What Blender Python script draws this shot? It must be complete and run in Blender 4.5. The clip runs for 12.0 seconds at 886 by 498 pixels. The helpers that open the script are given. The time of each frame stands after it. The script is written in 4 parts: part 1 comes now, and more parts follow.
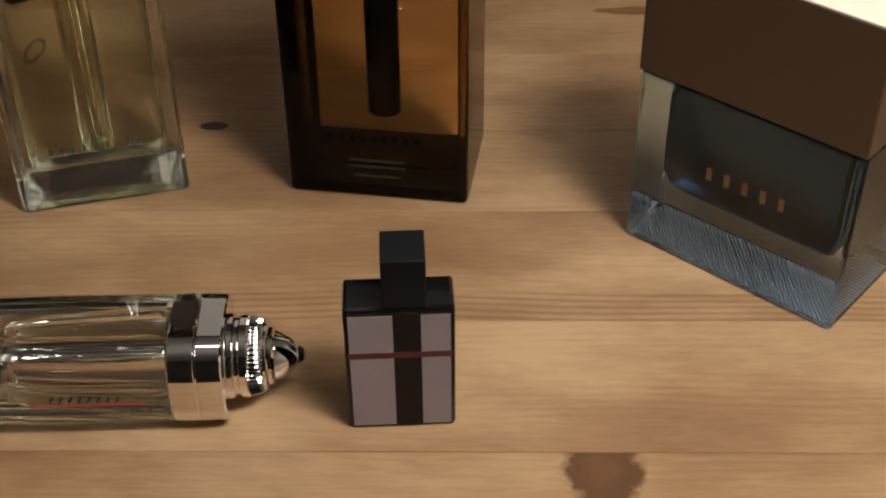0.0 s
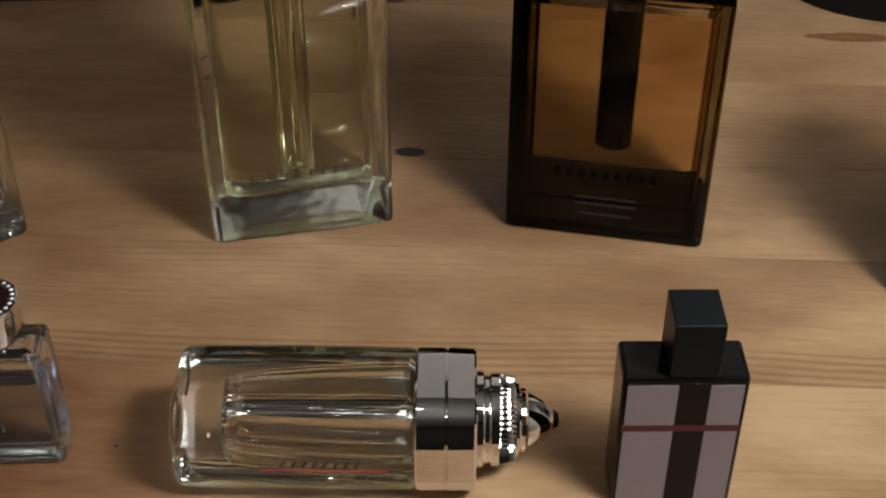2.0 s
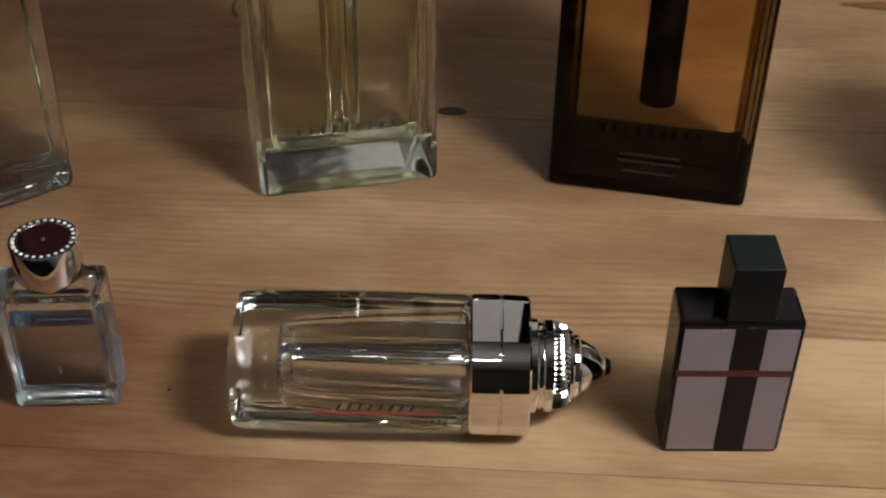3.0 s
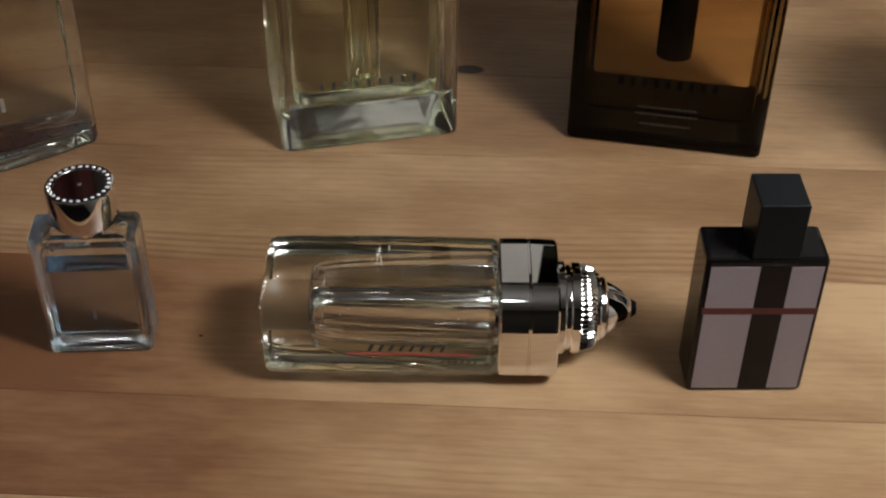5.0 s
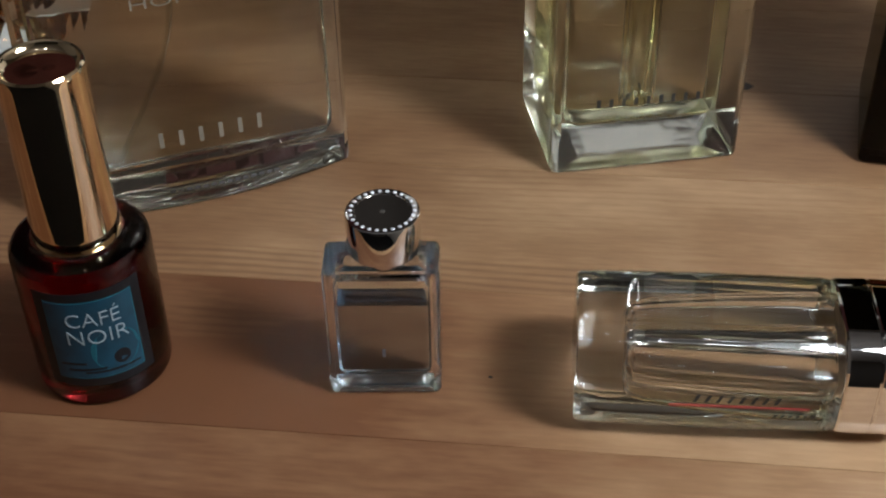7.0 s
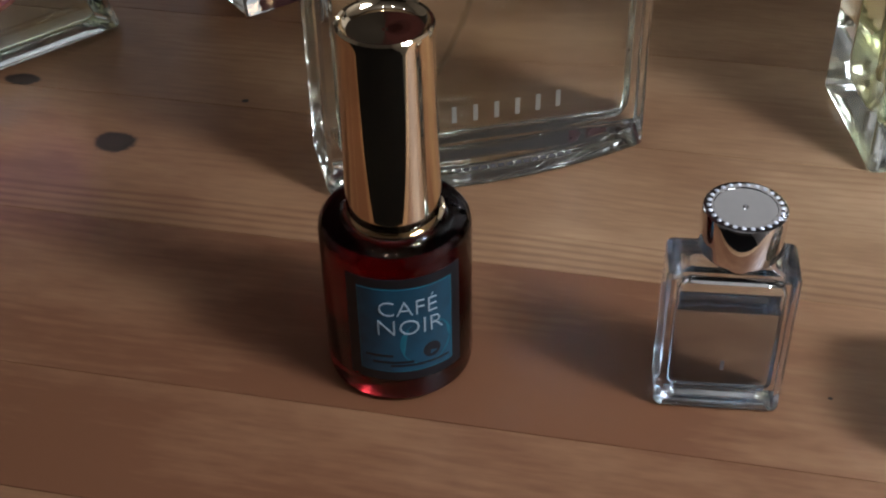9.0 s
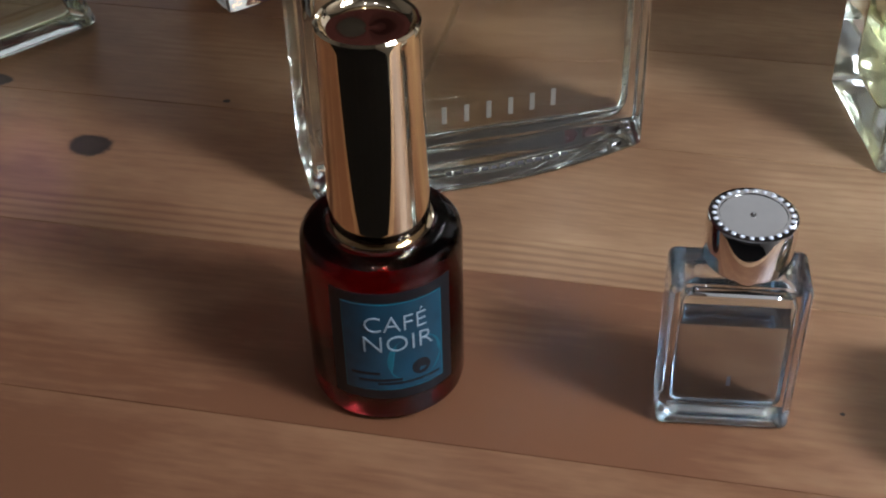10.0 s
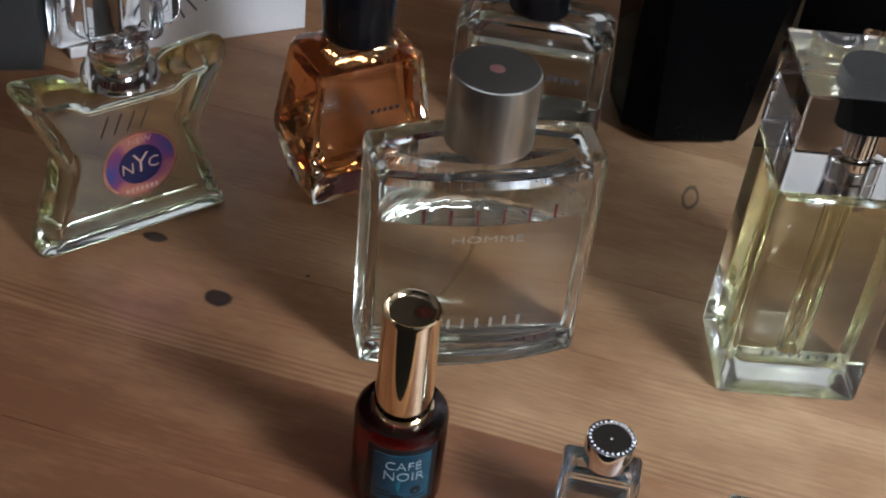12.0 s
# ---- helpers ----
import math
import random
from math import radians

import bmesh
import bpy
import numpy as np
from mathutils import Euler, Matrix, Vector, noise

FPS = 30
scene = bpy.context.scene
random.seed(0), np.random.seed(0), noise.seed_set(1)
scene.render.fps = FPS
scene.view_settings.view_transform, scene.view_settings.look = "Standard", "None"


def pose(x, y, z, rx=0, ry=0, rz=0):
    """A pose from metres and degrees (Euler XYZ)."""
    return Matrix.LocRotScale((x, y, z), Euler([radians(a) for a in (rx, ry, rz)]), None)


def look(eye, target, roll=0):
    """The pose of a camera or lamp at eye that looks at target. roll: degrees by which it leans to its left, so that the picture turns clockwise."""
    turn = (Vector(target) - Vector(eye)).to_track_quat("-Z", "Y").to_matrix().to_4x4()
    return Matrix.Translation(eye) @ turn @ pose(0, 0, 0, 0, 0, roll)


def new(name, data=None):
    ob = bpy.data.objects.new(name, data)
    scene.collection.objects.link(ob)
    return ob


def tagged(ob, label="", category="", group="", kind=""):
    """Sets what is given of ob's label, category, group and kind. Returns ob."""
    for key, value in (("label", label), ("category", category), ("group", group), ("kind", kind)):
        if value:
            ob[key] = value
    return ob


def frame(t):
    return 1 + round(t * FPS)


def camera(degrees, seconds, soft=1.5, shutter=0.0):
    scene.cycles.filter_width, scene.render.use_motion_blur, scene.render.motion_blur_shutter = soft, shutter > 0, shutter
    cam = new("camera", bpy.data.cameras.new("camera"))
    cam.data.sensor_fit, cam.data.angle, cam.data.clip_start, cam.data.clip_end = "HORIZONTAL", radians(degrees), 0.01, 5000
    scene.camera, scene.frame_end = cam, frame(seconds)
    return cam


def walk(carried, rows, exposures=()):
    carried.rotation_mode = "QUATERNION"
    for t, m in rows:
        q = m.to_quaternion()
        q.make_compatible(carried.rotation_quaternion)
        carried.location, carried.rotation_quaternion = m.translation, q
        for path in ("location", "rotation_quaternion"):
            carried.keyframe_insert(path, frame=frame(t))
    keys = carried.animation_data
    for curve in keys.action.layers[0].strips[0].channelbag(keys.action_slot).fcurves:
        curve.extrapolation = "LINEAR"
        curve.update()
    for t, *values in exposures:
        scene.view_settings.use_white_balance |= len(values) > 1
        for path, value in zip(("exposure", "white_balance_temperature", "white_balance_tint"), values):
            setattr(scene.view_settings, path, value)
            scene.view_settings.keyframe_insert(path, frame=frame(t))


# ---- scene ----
cam = camera(36.15, 12.0, 2.1)
ROWS = [
    (0, 0.0150, -0.0289, 0.2215, 1.16, -38.65, -0.70),
    (0.5, 0.0035, -0.0330, 0.2194, 0.57, -37.70, -0.15),
    (1, 0.0035, -0.0161, 0.2163, 1.52, -37.49, -1.26),
    (1.5, -0.0103, 0.0013, 0.2180, 0.69, -37.74, -0.28),
    (2, -0.0347, 0.0012, 0.2090, 2.89, -38.44, 0.01),
    (2.5, -0.0434, -0.0067, 0.2055, 3.21, -38.89, 0.65),
    (3, -0.0460, -0.0071, 0.2028, 2.72, -38.69, 0.78),
    (3.2, -0.0453, -0.0072, 0.2002, 3.22, -38.73, 0.36),
    (4.8, -0.0439, -0.0179, 0.1974, 1.53, -39.41, 1.29),
    (5, -0.0531, -0.0172, 0.1984, 2.21, -39.08, 0.67),
    (5.5, -0.0792, -0.0137, 0.1938, 5.20, -38.77, -0.62),
    (6, -0.0887, -0.0068, 0.1887, 6.47, -39.07, -0.97),
    (6.5, -0.0973, 0.0030, 0.1857, 7.05, -38.93, -1.34),
    (6.7, -0.0984, 0.0040, 0.1860, 6.76, -38.85, -1.04),
    (8.3, -0.1113, 0.0028, 0.1853, 10.01, -38.64, -2.20),
    (8.5, -0.1216, 0.0065, 0.1803, 11.20, -38.54, -2.00),
    (9, -0.1428, 0.0183, 0.1716, 12.43, -39.37, -1.27),
    (9.5, -0.1484, 0.0274, 0.1671, 12.03, -39.73, -1.06),
    (10, -0.1442, 0.0303, 0.1659, 12.24, -39.77, -1.54),
    (10.5, -0.1420, 0.0300, 0.1653, 11.92, -39.61, -1.43),
    (11, -0.1453, 0.0090, 0.1980, 11.94, -39.29, -0.05),
    (11.5, -0.1361, -0.0232, 0.2535, 12.00, -39.32, 2.56),
    (12, -0.1323, -0.0575, 0.3046, 11.55, -40.03, 6.74),
]
EXPOSURES = [(0.0, -0.06, 6450, 11), (1.0, -0.08, 6450, 11), (2.5, -0.04, 5850, 8), (3.2, -0.06, 5850, 8), (5.0, -0.08, 5900, 8), (5.5, 0.0, 5700, 9), (6.5, 0.13, 5600, 9), (8.5, 0.25, 5550, 11), (9.0, 0.3, 5250, 12), (10.0, 0.5, 5150, 11), (10.5, 0.5, 5200, 11), (12.0, 0.64, 5200, 9)]
walk(cam, [(t, look((x, y, z), Vector((x, y, z)) + Vector((-math.sin(radians(yaw)) * math.cos(radians(pitch)), math.cos(radians(yaw)) * math.cos(radians(pitch)), math.sin(radians(pitch)))), roll)) for t, x, y, z, yaw, pitch, roll in ROWS], EXPOSURES)

# ---------------------------------------------------------------- world, lamps
# light passes through many walls of glass and liquid
scene.cycles.max_bounces = 28
scene.cycles.transmission_bounces = 28
scene.cycles.glossy_bounces = 12
world = bpy.data.worlds.new("room_air")
scene.world = world
world.use_nodes = True
world.node_tree.nodes["Background"].inputs[0].default_value = (0.9, 0.75, 0.6, 1)
world.node_tree.nodes["Background"].inputs[1].default_value = 0.012


def bulb(name, x, y, z, watts, radius, colour):
    data = bpy.data.lights.new(name, "POINT")
    data.energy, data.shadow_soft_size, data.color = watts, radius, colour
    ob = new(name, data)
    ob.location = (x, y, z)
    return ob


# main light, unseen, placed where the cast shadows point back to
bulb("main_bulb", 0.185, 0.075, 0.365, 3.45, 0.045, (1.0, 0.98, 0.94))
bulb("main_bulb", 0.145, 0.06, 0.380, 2.4, 0.045, (1.0, 0.98, 0.94))
# unseen fill bulbs overhead, added for glints in the glass and softer shadows
for bx, by, bz, bw in ((-0.40, -0.22, 1.15, 1.15), (-0.02, -0.30, 1.30, 0.9), (-0.15, 0.20, 1.35, 0.8), (-0.75, 0.10, 1.10, 1.05)):
    bulb("fill_bulb", bx, by, bz, bw, 0.035, (1.0, 0.96, 0.92))


# ---------------------------------------------------------------- materials
def material(name):
    m = bpy.data.materials.new(name)
    m.use_nodes = True
    nt = m.node_tree
    nt.nodes.clear()
    out = nt.nodes.new("ShaderNodeOutputMaterial")
    return m, nt, out


def node(nt, kind, **values):
    n = nt.nodes.new(kind)
    for key, value in values.items():
        n.inputs[key.replace("_", " ")].default_value = value
    return n


def surface(name, colour, rough=0.4, metal=0.0, grain=0.15, scale=900.0, bump=0.02, coat=0.0, spec=0.5, stretch=(1, 1, 1)):
    """Opaque surface with fine two-scale variation of colour, gloss and relief."""
    m, nt, out = material(name)
    p = node(nt, "ShaderNodeBsdfPrincipled", Metallic=metal, Roughness=rough)
    p.inputs["Coat Weight"].default_value = coat
    p.inputs["Specular IOR Level"].default_value = spec
    tc = nt.nodes.new("ShaderNodeTexCoord")
    mp = nt.nodes.new("ShaderNodeMapping")
    mp.inputs["Scale"].default_value = stretch
    nt.links.new(tc.outputs["Object"], mp.inputs["Vector"])
    fine = node(nt, "ShaderNodeTexNoise", Scale=scale, Detail=4.0)
    wide = node(nt, "ShaderNodeTexNoise", Scale=scale * 0.07, Detail=3.0)
    for n in (fine, wide):
        nt.links.new(mp.outputs[0], n.inputs["Vector"])
    both = nt.nodes.new("ShaderNodeMath")
    both.operation = "ADD"
    nt.links.new(fine.outputs["Fac"], both.inputs[0])
    nt.links.new(wide.outputs["Fac"], both.inputs[1])
    ramp = nt.nodes.new("ShaderNodeMapRange")
    ramp.inputs["From Min"].default_value, ramp.inputs["From Max"].default_value = 0.6, 1.4
    ramp.inputs["To Min"].default_value, ramp.inputs["To Max"].default_value = 1 - grain, 1 + grain
    nt.links.new(both.outputs[0], ramp.inputs["Value"])
    mul = nt.nodes.new("ShaderNodeVectorMath")
    mul.operation = "SCALE"
    mul.inputs[0].default_value = colour
    nt.links.new(ramp.outputs[0], mul.inputs["Scale"])
    nt.links.new(mul.outputs[0], p.inputs["Base Color"])
    rr = nt.nodes.new("ShaderNodeMapRange")
    rr.inputs["To Min"].default_value, rr.inputs["To Max"].default_value = rough * 0.8, min(1, rough * 1.2)
    nt.links.new(wide.outputs["Fac"], rr.inputs["Value"])
    nt.links.new(rr.outputs[0], p.inputs["Roughness"])
    if bump:
        b = node(nt, "ShaderNodeBump", Strength=bump, Distance=0.0005)
        nt.links.new(fine.outputs["Fac"], b.inputs["Height"])
        nt.links.new(b.outputs[0], p.inputs["Normal"])
    nt.links.new(p.outputs[0], out.inputs[0])
    return m


def glass(name, colour, ior, rough=0.0, wave=0.0):
    m, nt, out = material(name)
    g = node(nt, "ShaderNodeBsdfGlass", Color=(*colour, 1), Roughness=rough, IOR=ior)
    if wave:
        tc = nt.nodes.new("ShaderNodeTexCoord")
        n = node(nt, "ShaderNodeTexNoise", Scale=150.0, Detail=1.0)
        b = node(nt, "ShaderNodeBump", Strength=wave, Distance=0.002)
        nt.links.new(tc.outputs["Object"], n.inputs["Vector"])
        nt.links.new(n.outputs["Fac"], b.inputs["Height"])
        nt.links.new(b.outputs[0], g.inputs["Normal"])
    nt.links.new(g.outputs[0], out.inputs[0])
    return m


def pine(name, knots, shade=0.0, warmth=(0.96, 0.95, 0.95), reach=(-0.02, -0.20)):
    """Varnished pine: long grain along x, growth bands, knots at given places (x, y, half length, half width, in metres)."""
    m, nt, out = material(name)
    p = node(nt, "ShaderNodeBsdfPrincipled", Roughness=0.38)
    p.inputs["Specular IOR Level"].default_value = 0.4
    tc = nt.nodes.new("ShaderNodeTexCoord")
    info = nt.nodes.new("ShaderNodeObjectInfo")
    shift = nt.nodes.new("ShaderNodeVectorMath")
    shift.operation = "SCALE"
    shift.inputs[0].default_value = (3.1, 0.0, 1.7)
    nt.links.new(info.outputs["Random"], shift.inputs["Scale"])
    at = nt.nodes.new("ShaderNodeVectorMath")
    at.operation = "ADD"
    nt.links.new(tc.outputs["Object"], at.inputs[0])
    nt.links.new(shift.outputs[0], at.inputs[1])

    def stretched(scale, detail, sx, sy):
        mp = nt.nodes.new("ShaderNodeMapping")
        mp.inputs["Scale"].default_value = (sx, sy, 1)
        nt.links.new(at.outputs[0], mp.inputs["Vector"])
        n = node(nt, "ShaderNodeTexNoise", Scale=scale, Detail=detail, Roughness=0.6)
        nt.links.new(mp.outputs[0], n.inputs["Vector"])
        return n

    fibres = stretched(80.0, 6.0, 1.6, 12.0)
    streaks = stretched(9.0, 4.0, 1.1, 8.0)
    clouds = stretched(16.0, 5.0, 0.7, 1.9)
    blotch = stretched(34.0, 3.0, 1.0, 1.3)
    cracks = stretched(260.0, 4.0, 1.0, 1.0)
    bend = stretched(5.0, 2.0, 0.8, 1.0)
    # growth bands: sine of y, bent slowly along the board
    sep = nt.nodes.new("ShaderNodeSeparateXYZ")
    nt.links.new(tc.outputs["Object"], sep.inputs[0])

    def calc(op, a, b=None, c=None):
        n = nt.nodes.new("ShaderNodeMath")
        n.operation = op
        for i, v in enumerate((a, b, c)):
            if v is None:
                continue
            if isinstance(v, (int, float)):
                n.inputs[i].default_value = v
            else:
                nt.links.new(v, n.inputs[i])
        return n.outputs[0]

    phase = calc("ADD", calc("MULTIPLY", sep.outputs["Y"], 2600.0), calc("MULTIPLY", bend.outputs["Fac"], 60.0))
    bands = calc("POWER", calc("MULTIPLY_ADD", calc("SINE", phase), 0.5, 0.5), 2.0)
    # bands are crowded in some stretches and faint in others
    crowd = calc("SMOOTH_MIN", calc("MAXIMUM", calc("MULTIPLY", calc("SUBTRACT", streaks.outputs["Fac"], 0.46), 5.0), 0.0), 1.0, 0.1)
    edge = calc("MULTIPLY", calc("GREATER_THAN", sep.outputs["Y"], 0.2202), calc("LESS_THAN", calc("ADD", sep.outputs["Y"], calc("MULTIPLY", bend.outputs["Fac"], 0.006)), 0.2335))
    amount = calc("MAXIMUM", calc("MULTIPLY", crowd, 0.35), calc("MULTIPLY", edge, 0.8))
    tone = calc("ADD", calc("MULTIPLY", fibres.outputs["Fac"], 0.26), calc("ADD", calc("MULTIPLY", streaks.outputs["Fac"], 0.20), calc("ADD", calc("MULTIPLY_ADD", clouds.outputs["Fac"], 0.95, -0.165), calc("MULTIPLY", blotch.outputs["Fac"], 0.22))))
    # redder wood towards -x, with the lamp's fall-off put into the darker tone
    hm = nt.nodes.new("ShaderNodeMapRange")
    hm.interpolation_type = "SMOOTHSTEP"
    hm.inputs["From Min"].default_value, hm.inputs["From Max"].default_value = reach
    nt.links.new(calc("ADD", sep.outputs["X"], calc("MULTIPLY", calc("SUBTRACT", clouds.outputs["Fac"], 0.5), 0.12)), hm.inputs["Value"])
    red_shade = hm.outputs[0]
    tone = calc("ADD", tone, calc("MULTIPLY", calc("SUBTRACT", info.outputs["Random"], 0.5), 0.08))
    tone = calc("SUBTRACT", calc("SUBTRACT", tone, calc("MULTIPLY", red_shade, shade)), calc("MULTIPLY", calc("MULTIPLY", bands, amount), 0.22))
    ramp = nt.nodes.new("ShaderNodeValToRGB")
    ramp.color_ramp.elements[0].position, ramp.color_ramp.elements[0].color = 0.3, (0.17, 0.080, 0.036, 1)
    ramp.color_ramp.elements[1].position, ramp.color_ramp.elements[1].color = 0.85, (0.465, 0.296, 0.156, 1)
    e = ramp.color_ramp.elements.new(0.58)
    e.color = (0.295, 0.168, 0.081, 1)
    nt.links.new(tone, ramp.inputs[0])
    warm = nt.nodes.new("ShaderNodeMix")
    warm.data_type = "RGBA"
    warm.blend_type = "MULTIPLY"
    nt.links.new(calc("MULTIPLY", red_shade, 1.0), warm.inputs["Factor"])
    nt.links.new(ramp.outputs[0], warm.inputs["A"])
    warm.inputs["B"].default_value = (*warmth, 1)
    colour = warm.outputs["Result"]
    for x, y, a, b, ring, rgb in knots:
        off = nt.nodes.new("ShaderNodeVectorMath")
        off.operation = "SUBTRACT"
        off.inputs[1].default_value = (x, y, 0)
        nt.links.new(tc.outputs["Object"], off.inputs[0])
        size = nt.nodes.new("ShaderNodeVectorMath")
        size.operation = "MULTIPLY"
        size.inputs[1].default_value = (1.15 / a, 1.15 / b, 0)
        nt.links.new(off.outputs[0], size.inputs[0])
        far = nt.nodes.new("ShaderNodeVectorMath")
        far.operation = "LENGTH"
        nt.links.new(size.outputs[0], far.inputs[0])
        wob = calc("ADD", far.outputs["Value"], calc("ADD", calc("MULTIPLY", calc("SUBTRACT", clouds.outputs["Fac"], 0.5), 0.3 if ring else 0.7), calc("MULTIPLY", calc("SUBTRACT", cracks.outputs["Fac"], 0.5), 0.4 if ring else 0.7)))
        cr = nt.nodes.new("ShaderNodeValToRGB")
        el = cr.color_ramp.elements
        if ring:
            el[0].position, el[0].color = 0.44, (0, 0, 0, 1)
            el[1].position, el[1].color = 0.62, (0.85, 0.85, 0.85, 1)
            k = el.new(0.82)
            k.color = (0, 0, 0, 1)
            half = calc("MULTIPLY", wob, 0.75)
            nt.links.new(half, cr.inputs[0])
        else:
            el[0].position, el[0].color = 0.75, (1, 1, 1, 1)
            el[1].position, el[1].color = 1.0, (0, 0, 0, 1)
            nt.links.new(wob, cr.inputs[0])
        mix = nt.nodes.new("ShaderNodeMix")
        mix.data_type = "RGBA"
        nt.links.new(cr.outputs[0], mix.inputs["Factor"])
        nt.links.new(colour, mix.inputs["A"])
        mix.inputs["B"].default_value = (*rgb, 1)
        colour = mix.outputs["Result"]
        if not ring and a > 0.004:
            core = nt.nodes.new("ShaderNodeMapRange")
            core.inputs["From Min"].default_value, core.inputs["From Max"].default_value = 0.62, 0.30
            core.inputs["To Max"].default_value = 0.3
            nt.links.new(wob, core.inputs["Value"])
            mid = nt.nodes.new("ShaderNodeMix")
            mid.data_type = "RGBA"
            nt.links.new(core.outputs[0], mid.inputs["Factor"])
            nt.links.new(colour, mid.inputs["A"])
            mid.inputs["B"].default_value = (rgb[0] * 1.6 + 0.02, rgb[1] * 1.7 + 0.012, rgb[2] * 1.7 + 0.008, 1)
            colour = mid.outputs["Result"]
    nt.links.new(colour, p.inputs["Base Color"])
    rough = nt.nodes.new("ShaderNodeMapRange")
    rough.inputs["To Min"].default_value, rough.inputs["To Max"].default_value = 0.3, 0.5
    nt.links.new(clouds.outputs["Fac"], rough.inputs["Value"])
    nt.links.new(rough.outputs[0], p.inputs["Roughness"])
    b = node(nt, "ShaderNodeBump", Strength=0.06, Distance=0.0006)
    nt.links.new(tone, b.inputs["Height"])
    nt.links.new(b.outputs[0], p.inputs["Normal"])
    nt.links.new(p.outputs[0], out.inputs[0])
    return m


DARK_KNOT = (0.024, 0.013, 0.009)
KNOTS = [
    (-0.0591, 0.3062, 0.0052, 0.0026, False, DARK_KNOT),
    (-0.2669, 0.2461, 0.0056, 0.0044, False, DARK_KNOT),
    (-0.2989, 0.2668, 0.0050, 0.0030, False, DARK_KNOT),
    (-0.1262, 0.3617, 0.0037, 0.0092, True, DARK_KNOT),
    (-0.0730, 0.3950, 0.0100, 0.0065, False, (0.10, 0.028, 0.02)),
    (0.0721, 0.3754, 0.0180, 0.0035, False, (0.2, 0.09, 0.035)),
    (-0.2436, 0.2671, 0.0010, 0.0008, False, DARK_KNOT),
    (-0.2740, 0.1700, 0.0012, 0.0008, False, (0.06, 0.03, 0.02)),
    (-0.1130, 0.1945, 0.0006, 0.0005, False, DARK_KNOT),
]
# the shade value paints the lamp's fall-off into each wood's left end
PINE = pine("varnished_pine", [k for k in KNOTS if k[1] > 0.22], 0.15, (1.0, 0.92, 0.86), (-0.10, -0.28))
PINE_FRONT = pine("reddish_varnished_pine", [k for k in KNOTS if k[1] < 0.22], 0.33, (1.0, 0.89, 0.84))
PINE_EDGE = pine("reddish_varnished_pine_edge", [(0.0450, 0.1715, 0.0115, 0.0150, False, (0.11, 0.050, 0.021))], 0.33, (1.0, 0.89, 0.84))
PINE_LEG = pine("varnished_pine_frame", [])
GLASS = glass("clear_glass", (0.985, 0.995, 0.98), 1.5, 0.0, 0.03)
FROSTED = glass("moulded_glass_underside", (0.98, 0.985, 0.96), 1.5, 0.17, 0.12)
ACRYLIC = glass("clear_acrylic", (0.97, 0.97, 0.97), 1.47, 0.01)
BLUISH = glass("bluish_glass", (0.975, 0.985, 0.99), 1.5, 0.0, 0.06)
SMOKE = glass("smoked_glass", (0.86, 0.84, 0.77), 1.3, 0.0, 0.03)
SMOKE_BASE = glass("dark_smoked_glass", (0.16, 0.16, 0.13), 1.5, 0.02)
GREY_GLASS = glass("grey_glass", (0.80, 0.88, 0.93), 1.5, 0.0, 0.05)
RED_GLASS = glass("thin_clear_glass", (0.93, 0.88, 0.86), 1.5)
AIR = glass("air_in_glass", (1, 1, 1), 0.667)


def liquid(name, colour):
    return glass(name + "_wall", colour, 0.907, 0.0, 0.015), glass(name + "_surface", (1, 1, 1), 1.36)


PALE = liquid("pale_yellow_liquid", (0.965, 0.955, 0.85))
CLEAR_LIQUID = liquid("clear_liquid", (0.98, 0.97, 0.93))
AMBER = liquid("amber_liquid", (0.93, 0.71, 0.50))
ORANGE = liquid("orange_brown_liquid", (0.96, 0.80, 0.58))
RED = liquid("dark_red_liquid", (0.42, 0.034, 0.045))
BLUE_LIQUID = glass("pale_blue_liquid_wall", (0.80, 0.84, 0.88), 0.907, 0.0, 0.05), glass("pale_blue_liquid_surface", (0.50, 0.66, 0.80), 1.36)
TEAL = liquid("dark_teal_liquid", (0.19, 0.29, 0.37))
CHROME = surface("polished_chrome", (0.80, 0.78, 0.76), 0.03, 1.0, 0.04, 700, 0.0)
GOLD = surface("polished_gold", (0.92, 0.75, 0.50), 0.035, 1.0, 0.05, 500, 0.004)
BRUSHED = surface("brushed_aluminium", (0.46, 0.44, 0.39), 0.34, 1.0, 0.12, 600, 0.02, stretch=(1, 1, 0.08))
BLACK = surface("black_plastic", (0.005, 0.005, 0.006), 0.22, 0.0, 0.3, 700, 0.01, spec=0.3)
BLACK_MATT = surface("matt_black_plastic", (0.006, 0.007, 0.0075), 0.42, 0.0, 0.3, 900, 0.03, spec=0.2)
BLACK_GLASS = surface("black_lacquered_glass", (0.006, 0.005, 0.005), 0.08, 0.0, 0.3, 700, 0.0, spec=0.25)
MAUVE = surface("mauve_grey_paint", (0.25, 0.20, 0.205), 0.42, 0.0, 0.06, 1400, 0.02)
STRIPE = surface("dark_brown_stripe", (0.007, 0.0045, 0.0045), 0.4, 0.0, 0.2, 1200, 0.0, spec=0.2)
MAROON = surface("maroon_paint", (0.075, 0.011, 0.011), 0.4, 0.0, 0.1, 1200, 0.0)
BROWN_CAP = surface("brown_metallic_lacquer", (0.098, 0.058, 0.031), 0.48, 0.35, 0.06, 1500, 0.02)
LIT_TOP = surface("lit_cap_top", (0.72, 0.66, 0.52), 0.45, 0.0, 0.04, 900, 0.01)
INK_BLACK = surface("black_ink", (0.012, 0.010, 0.010), 0.5, 0.0, 0.1, 900, 0.0)
